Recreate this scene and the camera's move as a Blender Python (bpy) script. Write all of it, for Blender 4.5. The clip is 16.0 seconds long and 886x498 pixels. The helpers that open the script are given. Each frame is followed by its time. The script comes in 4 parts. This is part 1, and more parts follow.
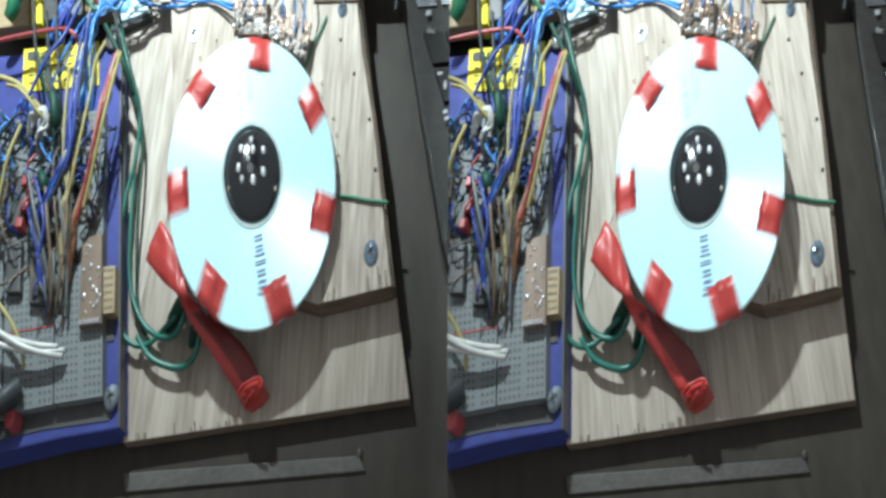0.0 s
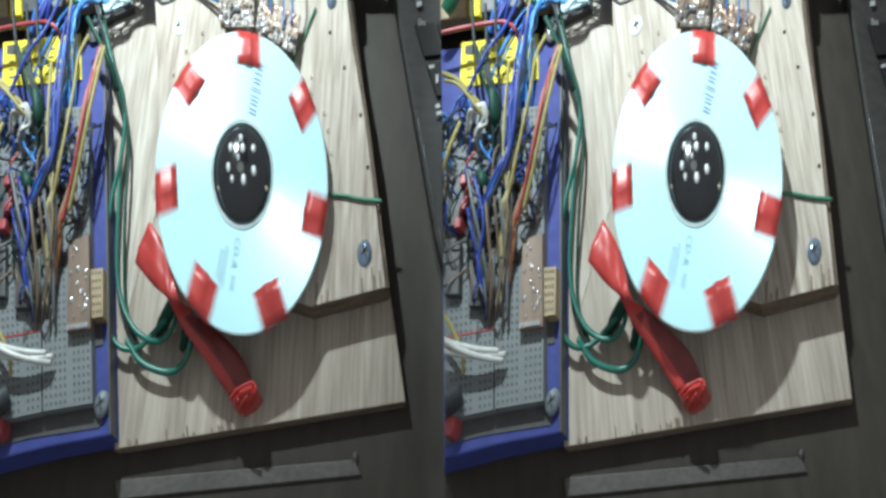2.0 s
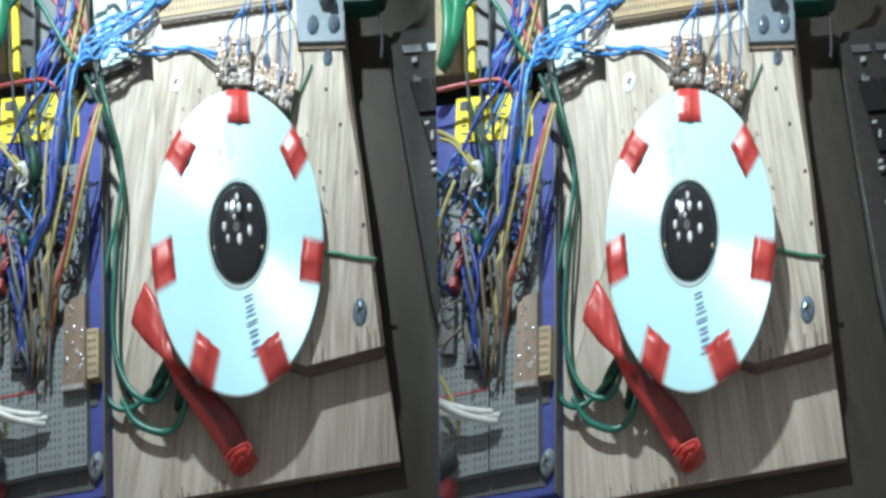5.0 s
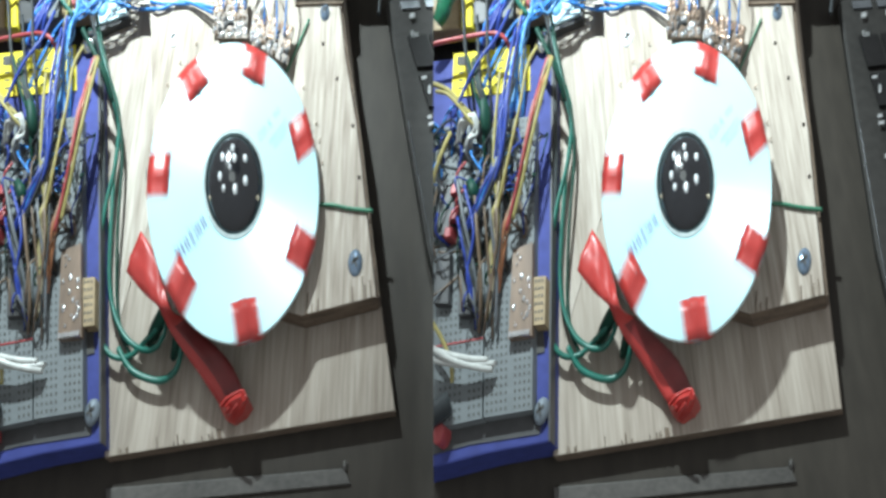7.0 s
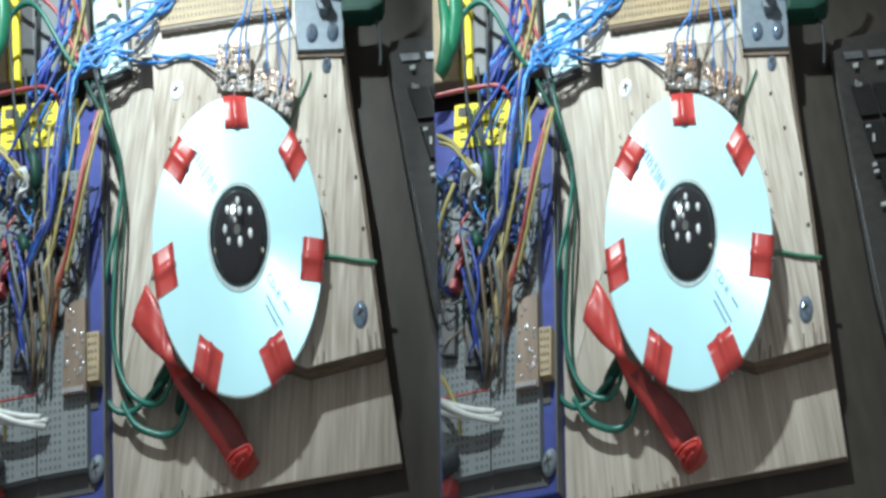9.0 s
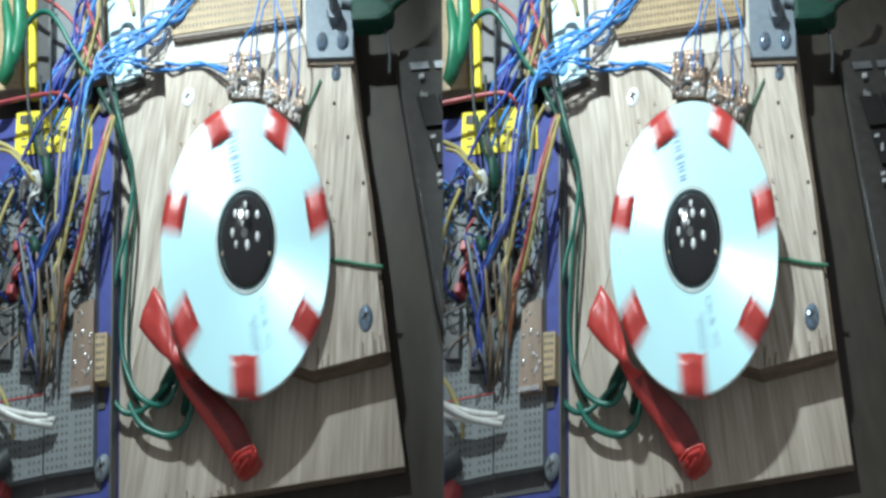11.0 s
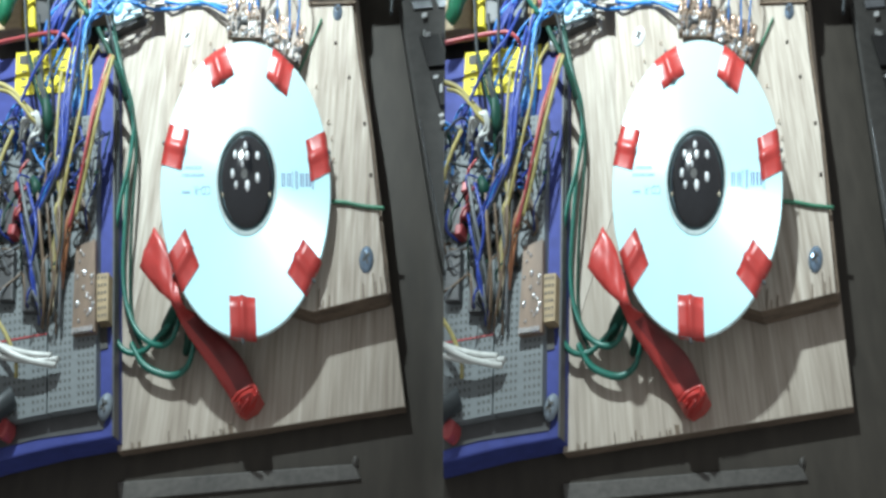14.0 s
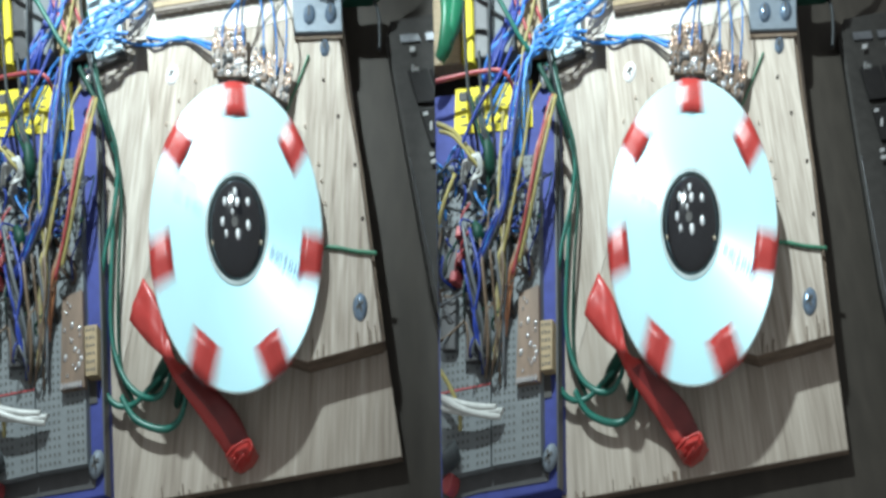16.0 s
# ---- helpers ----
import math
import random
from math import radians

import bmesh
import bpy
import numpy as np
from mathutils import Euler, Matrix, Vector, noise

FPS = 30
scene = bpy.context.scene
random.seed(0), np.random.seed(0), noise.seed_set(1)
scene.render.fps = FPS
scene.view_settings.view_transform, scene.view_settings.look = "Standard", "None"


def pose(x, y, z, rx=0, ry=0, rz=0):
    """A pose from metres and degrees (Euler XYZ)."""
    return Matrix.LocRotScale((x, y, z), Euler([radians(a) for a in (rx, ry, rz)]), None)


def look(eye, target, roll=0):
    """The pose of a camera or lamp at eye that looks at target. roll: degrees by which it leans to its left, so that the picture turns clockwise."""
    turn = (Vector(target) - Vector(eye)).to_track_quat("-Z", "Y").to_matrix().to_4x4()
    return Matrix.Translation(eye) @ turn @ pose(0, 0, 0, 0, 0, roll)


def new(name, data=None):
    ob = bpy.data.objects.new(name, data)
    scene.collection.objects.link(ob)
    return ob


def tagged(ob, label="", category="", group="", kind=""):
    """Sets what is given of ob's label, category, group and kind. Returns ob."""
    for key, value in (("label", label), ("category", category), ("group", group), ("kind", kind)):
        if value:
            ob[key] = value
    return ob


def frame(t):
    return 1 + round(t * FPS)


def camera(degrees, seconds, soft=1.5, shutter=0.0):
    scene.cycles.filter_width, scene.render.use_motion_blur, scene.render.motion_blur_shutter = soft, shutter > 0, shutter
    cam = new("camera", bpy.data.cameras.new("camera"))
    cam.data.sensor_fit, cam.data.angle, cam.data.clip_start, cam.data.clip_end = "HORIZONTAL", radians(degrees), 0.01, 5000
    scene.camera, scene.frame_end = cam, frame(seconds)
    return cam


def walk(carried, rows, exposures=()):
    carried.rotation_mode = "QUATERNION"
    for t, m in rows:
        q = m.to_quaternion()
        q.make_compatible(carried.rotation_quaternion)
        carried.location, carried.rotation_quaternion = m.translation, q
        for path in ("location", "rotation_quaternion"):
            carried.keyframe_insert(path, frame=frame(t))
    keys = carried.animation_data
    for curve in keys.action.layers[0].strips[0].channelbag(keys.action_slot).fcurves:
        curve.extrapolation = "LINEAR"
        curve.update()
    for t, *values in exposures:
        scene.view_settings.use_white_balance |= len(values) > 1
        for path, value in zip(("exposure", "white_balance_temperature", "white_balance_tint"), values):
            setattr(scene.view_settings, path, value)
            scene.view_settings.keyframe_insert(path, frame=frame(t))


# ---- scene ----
cam = camera(48, 16.0, soft=3.1, shutter=0.45)
PATH = [
    (0.0, pose(0.0050, -0.1622, 0.3094, 26.80, 0.56, 0.41)),
    (0.5, pose(-0.0020, -0.1621, 0.3082, 25.90, 0.85, 0.54)),
    (1.0, pose(-0.0010, -0.1567, 0.3104, 25.36, 0.69, 0.54)),
    (1.5, pose(0.0007, -0.1472, 0.3119, 25.95, -0.56, -0.49)),
    (2.0, pose(-0.0013, -0.1509, 0.3092, 25.11, -0.52, -0.45)),
    (2.5, pose(-0.0026, -0.1510, 0.3103, 26.68, -0.67, -0.56)),
    (3.0, pose(0.0007, -0.1488, 0.3127, 29.01, -0.70, -0.46)),
    (3.2, pose(-0.0011, -0.1468, 0.3121, 27.87, -0.78, -0.65)),
    (5.3, pose(-0.0008, -0.1409, 0.3160, 26.50, -0.66, -0.55)),
    (5.5, pose(0.0037, -0.1448, 0.3142, 27.08, -0.04, 0.18)),
    (6.0, pose(0.0039, -0.1474, 0.3108, 25.13, -0.89, -0.34)),
    (6.5, pose(0.0057, -0.1541, 0.3090, 25.02, -0.88, -0.62)),
    (6.8, pose(0.0071, -0.1720, 0.3010, 25.98, 0.52, 0.59)),
    (7.0, pose(0.0041, -0.1527, 0.3099, 25.88, -0.23, -0.24)),
    (7.5, pose(0.0000, -0.1584, 0.3094, 29.39, -0.82, -1.01)),
    (8.0, pose(-0.0038, -0.1535, 0.3119, 29.38, -0.69, -0.85)),
    (8.5, pose(-0.0017, -0.1484, 0.3125, 28.04, -0.97, -1.21)),
    (9.0, pose(-0.0037, -0.1500, 0.3126, 28.22, -0.96, -1.07)),
    (9.2, pose(-0.0008, -0.1513, 0.3131, 29.04, -0.89, -0.77)),
    (11.5, pose(0.0020, -0.1558, 0.3116, 29.39, -0.04, -0.11)),
    (12.0, pose(0.0027, -0.1558, 0.3117, 29.17, 0.00, -0.03)),
    (12.5, pose(0.0019, -0.1644, 0.3071, 29.88, 0.02, 0.01)),
    (13.0, pose(0.0040, -0.1552, 0.3112, 26.75, 0.45, 0.32)),
    (13.5, pose(0.0066, -0.1551, 0.3124, 27.13, 1.13, 0.80)),
    (14.0, pose(0.0059, -0.1565, 0.3096, 26.30, 0.53, 0.29)),
    (14.5, pose(-0.0001, -0.1520, 0.3103, 26.07, 0.02, -0.13)),
    (15.0, pose(0.0005, -0.1467, 0.3138, 26.73, 0.31, -0.16)),
    (15.5, pose(-0.0005, -0.1486, 0.3145, 28.68, 0.05, -0.20)),
    (16.0, pose(-0.0033, -0.1348, 0.3157, 25.24, -0.91, -1.05)),
]
# the clip's camera brightens and darkens a little as it tilts
EXPOSURES = [(0.0, 0.05), (0.5, 0.10), (1.0, 0.30), (1.5, 0.15), (2.0, 0.02), (3.0, -0.05), (5.5, -0.07), (6.0, 0.0), (6.5, 0.05), (7.0, 0.30), (7.5, 0.02), (8.0, -0.10), (9.0, -0.14),
             (11.5, -0.20), (12.0, -0.13), (13.0, 0.03), (14.0, 0.13), (14.5, 0.03), (15.0, 0.02), (15.5, -0.10), (16.0, -0.04)]
walk(cam, PATH, EXPOSURES)

# ---- light ----
world = bpy.data.worlds.new("world")
scene.world = world
world.use_nodes = True
world.node_tree.nodes["Background"].inputs[0].default_value = (0.92, 0.98, 1.0, 1)
world.node_tree.nodes["Background"].inputs[1].default_value = 0.40

# The picture pair: the same bench seen twice, side by side. The second stands beside the first.
EDGE = 0.0027
SIDES = (Matrix.Identity(4), Matrix(((0.9974, 0.2084, -0.3981, 0.1562), (0.0030, 0.9990, 0.0113, 0.0003), (0, 0, 1, 0), (0, 0, 0, 1))))
SIDE = SIDES[0]
SQ = 0.49


def spot(name, at, aim, watts, size, cone, blend):
    lamp = bpy.data.lights.new(name, "SPOT")
    lamp.energy, lamp.shadow_soft_size, lamp.spot_size, lamp.spot_blend = watts, size, radians(cone), blend
    lamp.color = (0.81, 0.965, 1.0)
    ob = new(name, lamp)
    ob.matrix_world = look(at, aim)


LAMP, AIMS = Vector((-0.108, 0.252, 0.270)), (Vector((-0.138, 0.082, 0)), Vector((-0.120, 0.085, 0)))
LAMPS = [side @ LAMP for side in SIDES]
for side, at, aim in zip(SIDES, LAMPS, AIMS):
    spot("torch", at, side @ aim, 12.5, 0.006, 64, 1.0)


# ---- materials ----
def material(name, color, rough=0.5, metal=0.0, grain=None, bump=0.0, scale=400, stretch=(1, 1, 1), mix=0.25, coat=0.0, dark=None, aniso=0.0, spec=0.5, wave=0.0):
    m = bpy.data.materials.new(name)
    m.use_nodes = True
    n, l = m.node_tree.nodes, m.node_tree.links
    b = n["Principled BSDF"]
    b.inputs["Roughness"].default_value, b.inputs["Metallic"].default_value = rough, metal
    b.inputs["Coat Weight"].default_value = coat
    b.inputs["Coat Roughness"].default_value = 0.12
    b.inputs["Specular IOR Level"].default_value = spec
    co = n.new("ShaderNodeTexCoord")
    mp = n.new("ShaderNodeMapping")
    mp.inputs["Scale"].default_value = stretch
    l.new(co.outputs["Object"], mp.inputs["Vector"])
    fine, wide = n.new("ShaderNodeTexNoise"), n.new("ShaderNodeTexNoise")
    fine.inputs["Scale"].default_value, wide.inputs["Scale"].default_value = scale, scale / 9
    fine.inputs["Detail"].default_value = wide.inputs["Detail"].default_value = 5
    wide.inputs["Distortion"].default_value = wave
    for t in (fine, wide):
        l.new(mp.outputs["Vector"], t.inputs["Vector"])
    add = n.new("ShaderNodeMath")
    add.operation = "ADD"
    l.new(fine.outputs["Fac"], add.inputs[0])
    l.new(wide.outputs["Fac"], add.inputs[1])
    ramp = n.new("ShaderNodeValToRGB")
    dark = dark or tuple(c * (1 - mix) for c in color)
    light = tuple(min(1, c * (1 + mix * 0.6)) for c in color)
    ramp.color_ramp.elements[0].position, ramp.color_ramp.elements[0].color = 0.36, (*dark, 1)
    ramp.color_ramp.elements[1].position, ramp.color_ramp.elements[1].color = 0.64, (*light, 1)
    half = n.new("ShaderNodeMath")
    half.operation = "MULTIPLY"
    half.inputs[1].default_value = 0.5
    l.new(add.outputs[0], half.inputs[0])
    l.new(half.outputs[0], ramp.inputs["Fac"])
    l.new(ramp.outputs["Color"], b.inputs["Base Color"])
    if bump:
        bp = n.new("ShaderNodeBump")
        bp.inputs["Strength"].default_value, bp.inputs["Distance"].default_value = bump, 0.0006
        l.new(half.outputs[0], bp.inputs["Height"])
        l.new(bp.outputs["Normal"], b.inputs["Normal"])
    if aniso:
        b.inputs["Thin Film Thickness"].default_value = 420
        b.inputs["Thin Film IOR"].default_value = 1.5
        tg = n.new("ShaderNodeTangent")
        tg.direction_type, tg.axis = "RADIAL", "Z"
        b.inputs["Anisotropic"].default_value = aniso
        b.inputs["Anisotropic Rotation"].default_value = 0.25
        l.new(tg.outputs["Tangent"], b.inputs["Tangent"])
    return m


M = {
    "keydeck": material("keyboard_black", (0.030, 0.028, 0.026), 0.6, spec=0.15, scale=300, bump=0.1),
    "desk": material("desk", (0.039, 0.033, 0.027), 0.6, spec=0.2, scale=250, bump=0.2, stretch=(1, 0.25, 1)),
    "strip": material("strip", (0.066, 0.060, 0.054), 0.6, scale=500, mix=0.4),
    "ply": material("plywood", (0.345, 0.302, 0.256), 0.7, spec=0.3, scale=700, stretch=(1.3, 0.05, 1), mix=0.3, bump=0.2, dark=(0.225, 0.186, 0.150), wave=0.8),
    "ply_top": material("plywood_pale", (0.425, 0.378, 0.326), 0.7, spec=0.3, scale=600, stretch=(1.3, 0.06, 1), mix=0.35, bump=0.25, dark=(0.225, 0.182, 0.145), wave=1.6),
    "ply_bare": material("plywood_paler", (0.52, 0.485, 0.43), 0.75, spec=0.2, scale=600, stretch=(1.3, 0.05, 1), mix=0.2, bump=0.15),
    "ply_side": material("plywood_lit_side", (0.440, 0.398, 0.350), 0.75, spec=0.2, scale=600, stretch=(1.3, 0.06, 1), mix=0.3, bump=0.2, dark=(0.27, 0.228, 0.188), wave=1.6),
    # dark brown for splits in the wood and for shade painted on board sides
    "ply_edge": material("plywood_shade_split", (0.14, 0.10, 0.07), 0.8, scale=900, stretch=(1, 1, 3), mix=0.5),
    "knot": material("hole", (0.03, 0.02, 0.015), 0.9),
    "disc": material("silver_disc", (0.51, 0.80, 0.85), 0.50, 0.30, spec=0.3, scale=60, mix=0.03, aniso=1.0),
    "rim": material("clear_rim", (0.42, 0.50, 0.50), 0.15, 0.2),
    "ink": material("ink", (0.10, 0.14, 0.26), 0.5),
    "ink_pale": material("ink_pale", (0.18, 0.30, 0.40), 0.5),
    "black_gloss": material("black_gloss", (0.012, 0.012, 0.014), 0.10, spec=0.5, coat=0.2),
    "glint": material("cap_glint", (0.85, 0.88, 0.9), 0.15, 0.3),
    "tan_dot": material("tan_spot", (0.6, 0.5, 0.36), 0.4),
    "red": material("red_tape", (0.40, 0.038, 0.033), 0.36, spec=0.5, scale=160, mix=0.2, bump=0.08),
    "red_back_shade": material("red_tape_back_shade", (0.17, 0.022, 0.022), 0.4, scale=160, mix=0.3, bump=0.1),
    "blue": material("blue_panel", (0.042, 0.055, 0.22), 0.65, spec=0.25, scale=220, mix=0.25),
    "white": material("breadboard_white", (0.150, 0.166, 0.172), 0.6, spec=0.3, scale=300, mix=0.12),
    "slot": material("slot", (0.065, 0.063, 0.060), 0.8),
    "yellow": material("yellow_label", (0.66, 0.55, 0.05), 0.7, spec=0.2, scale=150, mix=0.12),
    "board": material("brown_board", (0.15, 0.10, 0.068), 0.5, scale=500, stretch=(1, 0.1, 1), mix=0.45),
    "perf": material("perfboard", (0.31, 0.23, 0.13), 0.6, scale=500, mix=0.25),
    "copper": material("copper", (0.60, 0.44, 0.34), 0.35, 0.7, scale=900, mix=0.4),
    "solder": material("solder", (0.62, 0.62, 0.62), 0.25, 0.9, scale=900, mix=0.3),
    "steel": material("zinc_steel", (0.17, 0.20, 0.23), 0.6, 0.2, spec=0.3, scale=350, mix=0.15, bump=0.1),
    "screw": material("screw_zinc", (0.22, 0.30, 0.40), 0.22, 0.6, scale=700, mix=0.3),
    "screw_white": material("washer_white", (0.75, 0.76, 0.76), 0.4, 0.2),
    "black": material("black_plastic", (0.050, 0.050, 0.052), 0.5, scale=300, bump=0.1),
    "key": material("key_black", (0.012, 0.011, 0.011), 0.6, spec=0.12, scale=300),
    "legend": material("key_legend", (0.28, 0.28, 0.28), 0.5),
    "silver_line": material("silver_line", (0.12, 0.125, 0.135), 0.35, 0.6),
    "w_green": material("wire_green", (0.010, 0.115, 0.085), 0.4),
    "w_dgreen": material("wire_dark_green", (0.006, 0.045, 0.030), 0.55, spec=0.3),
    "w_bright": material("clip_green", (0.012, 0.15, 0.075), 0.4),
    "w_leaf": material("wire_leaf_green", (0.045, 0.185, 0.110), 0.5),
    "w_black": material("wire_black", (0.036, 0.041, 0.044), 0.5, spec=0.3),
    "w_blue": material("wire_blue", (0.045, 0.23, 0.62), 0.4),
    "w_dblue": material("wire_dark_blue", (0.02, 0.045, 0.26), 0.4),
    "w_lblue": material("wire_pale_blue", (0.16, 0.40, 0.72), 0.4),
    "w_yellow": material("wire_yellow", (0.33, 0.285, 0.11), 0.5, spec=0.3),
    "w_red": material("wire_red", (0.34, 0.055, 0.06), 0.4),
    "w_orange": material("wire_orange", (0.36, 0.15, 0.07), 0.4),
    "w_salmon": material("wire_salmon", (0.34, 0.18, 0.13), 0.5, spec=0.3),
    "w_beige": material("wire_beige", (0.34, 0.29, 0.20), 0.4),
    "w_white": material("wire_white", (0.46, 0.47, 0.45), 0.4),
    "shade": material("shade_black", (0.02, 0.02, 0.02), 0.8),
    "w_grey": material("wire_grey", (0.11, 0.12, 0.13), 0.45),
    "w_brown": material("wire_brown", (0.13, 0.09, 0.06), 0.45),
    "pale": material("pale_blue_film", (0.60, 0.80, 0.90), 0.25, scale=90, mix=0.35, coat=0.4),
    "silver": material("bare_metal", (0.7, 0.7, 0.7), 0.2, 0.9),
}


# ---- mesh helpers ----
def link(name, bm, mat, parent=None, label="", bake=True):
    if bake:
        if SIDE is not SIDES[0]:
            bm.transform(SIDE)
        xs = [v.co.x for v in bm.verts]
        left = SIDE is SIDES[0]
        if (left and max(xs) > EDGE) or (not left and min(xs) < EDGE):
            bmesh.ops.bisect_plane(bm, geom=bm.verts[:] + bm.edges[:] + bm.faces[:], plane_co=(EDGE, 0, 0), plane_no=(1, 0, 0), clear_outer=left, clear_inner=not left)
    me = bpy.data.meshes.new(name)
    bm.to_mesh(me)
    bm.free()
    for m in mat if isinstance(mat, (list, tuple)) else (mat,):
        me.materials.append(M[m])
    if not me.polygons:
        return None
    ob = new(name, me)
    ob.parent = parent
    if label:
        ob["label"] = label
    return ob


def part(name, bm, mat, parent, label=""):
    return link(name, bm, mat, parent, label)


def thing(name, label, category, group="", kind=""):
    ob = new(name)
    ob.empty_display_size = 0.01
    return tagged(ob, label, category, group, kind)


def single(name, bm, mat, label, category, group="", kind=""):
    ob = link(name, bm, mat)
    return tagged(ob, label, category, group, kind) if ob else None


def smooth(bm):
    for f in bm.faces:
        f.smooth = True
    return bm


def prism(points, z0, z1, bevel=0.0):
    bm = bmesh.new()
    n = len(points)
    lo = [bm.verts.new((x, y, z0)) for x, y in points]
    hi = [bm.verts.new((x, y, z1)) for x, y in points]
    bm.faces.new(hi)
    bm.faces.new(lo[::-1])
    for i in range(n):
        bm.faces.new((lo[i], lo[(i + 1) % n], hi[(i + 1) % n], hi[i]))
    bmesh.ops.recalc_face_normals(bm, faces=bm.faces)
    if bevel:
        top = [e for e in bm.edges if all(v.co.z > z1 - 1e-6 for v in e.verts)]
        bmesh.ops.bevel(bm, geom=top, offset=bevel, segments=2, affect="EDGES", profile=0.6)
    return bm


def shaded_sides(bm):
    # side faces take the dark material, their shade put into the colour
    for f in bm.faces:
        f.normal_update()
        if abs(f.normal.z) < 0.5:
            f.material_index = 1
    return bm


def ring_points(cx, cy, r, n=24, sq=SQ):
    return [(cx + r * sq * math.cos(2 * math.pi * i / n), cy + r * math.sin(2 * math.pi * i / n)) for i in range(n)]


def round_prism(cx, cy, r, z0, z1, bevel=0.0, n=24, sq=SQ):
    return prism(ring_points(cx, cy, r, n, sq), z0, z1, bevel)


def dome(cx, cy, r, z0, h, n=20, rings=5, sq=SQ):
    bm = bmesh.new()
    rows = []
    for k in range(rings):
        a = k / rings * math.pi / 2
        rows.append([bm.verts.new((x, y, z0 + h * math.sin(a))) for x, y in ring_points(cx, cy, r * math.cos(a), n, sq)])
    tip = bm.verts.new((cx, cy, z0 + h))
    for a, b in zip(rows, rows[1:]):
        for i in range(n):
            bm.faces.new((a[i], a[(i + 1) % n], b[(i + 1) % n], b[i]))
    for i in range(n):
        bm.faces.new((rows[-1][i], rows[-1][(i + 1) % n], tip))
    return smooth(bm)


def glide(points, steps=8):
    """A smooth line through the points."""
    p = [Vector(q) for q in points]
    p = [p[0] * 2 - p[1]] + p + [p[-1] * 2 - p[-2]]
    out = []
    for i in range(1, len(p) - 2):
        a, b, c, d = p[i - 1:i + 3]
        for k in range(steps):
            t = k / steps
            out.append(0.5 * (2 * b + (c - a) * t + (2 * a - 5 * b + 4 * c - d) * t * t + (3 * b - 3 * c + d - a) * t ** 3))
    return out + [p[-2]]


def tube(points, r, bm=None, seg=7, steps=8, taper=None):
    bm = bm or bmesh.new()
    line = glide(points, steps) if steps > 1 else [Vector(q) for q in points]
    rows = []
    for i, p in enumerate(line):
        d = (line[min(i + 1, len(line) - 1)] - line[max(i - 1, 0)])
        d.x /= SQ
        d.normalize()
        u = d.cross(Vector((0.13, 0.21, 1))).normalized()
        v = d.cross(u)
        rr = r * (taper(i / max(1, len(line) - 1)) if taper else 1)
        row = []
        for k in range(seg):
            a = 2 * math.pi * k / seg
            o = (u * math.cos(a) + v * math.sin(a)) * rr
            row.append(bm.verts.new((p.x + o.x * SQ * 1.1, p.y + o.y, p.z + o.z)))
        rows.append(row)
    for a, b in zip(rows, rows[1:]):
        for k in range(seg):
            bm.faces.new((a[k], a[(k + 1) % seg], b[(k + 1) % seg], b[k])).smooth = True
    bm.faces.new(rows[0][::-1])
    bm.faces.new(rows[-1])
    return bm


def box(bm, x0, x1, y0, y1, z0, z1, lean=0.0):
    v = [bm.verts.new((x + lean * (y - y0), y, z)) for z in (z0, z1) for x, y in ((x0, y0), (x1, y0), (x1, y1), (x0, y1))]
    for f in ((3, 2, 1, 0), (4, 5, 6, 7), (0, 1, 5, 4), (1, 2, 6, 5), (2, 3, 7, 6), (3, 0, 4, 7)):
        bm.faces.new([v[i] for i in f])
    return bm


def lerp4(q, u, v):
    """The point at u across and v up of the four-cornered outline q (bottom left, bottom right, top right, top left)."""
    (ax, ay), (bx, by), (cx, cy), (dx, dy) = q
    return ((ax * (1 - u) + bx * u) * (1 - v) + (dx * (1 - u) + cx * u) * v, (ay * (1 - u) + by * u) * (1 - v) + (dy * (1 - u) + cy * u) * v)


def patch(q, u0, u1, v0, v1, z0, z1, bm=None):
    bm = bm or bmesh.new()
    c = [lerp4(q, u, v) for u, v in ((u0, v0), (u1, v0), (u1, v1), (u0, v1))]
    w = [bm.verts.new((x, y, z)) for z in (z0, z1) for x, y in c]
    for f in ((3, 2, 1, 0), (4, 5, 6, 7), (0, 1, 5, 4), (1, 2, 6, 5), (2, 3, 7, 6), (3, 0, 4, 7)):
        bm.faces.new([w[i] for i in f])
    return bm


def letters(text, size, extrude):
    cu = bpy.data.curves.new("letters", "FONT")
    cu.body, cu.size, cu.align_x, cu.align_y, cu.extrude = text, size, "CENTER", "CENTER", extrude
    cu.resolution_u = 2
    ob = bpy.data.objects.new("letters", cu)
    scene.collection.objects.link(ob)
    me = bpy.data.meshes.new_from_object(ob.evaluated_get(bpy.context.evaluated_depsgraph_get()))
    bm = bmesh.new()
    bm.from_mesh(me)
    bpy.data.objects.remove(ob)
    bpy.data.meshes.remove(me)
    return bm


DESK, LOW, TOP = -0.019, -0.012, 0.0


# ---- the bench ----
def desk():
    bm = prism([(-0.9, -0.9), (0.9, -0.9), (0.9, 1.1), (-0.9, 1.1)], DESK - 0.03, DESK)
    ob = link("desk", bm, "desk", bake=False)
    tagged(ob, "dark brown wooden desk top in shade", "desk", kind="structure")


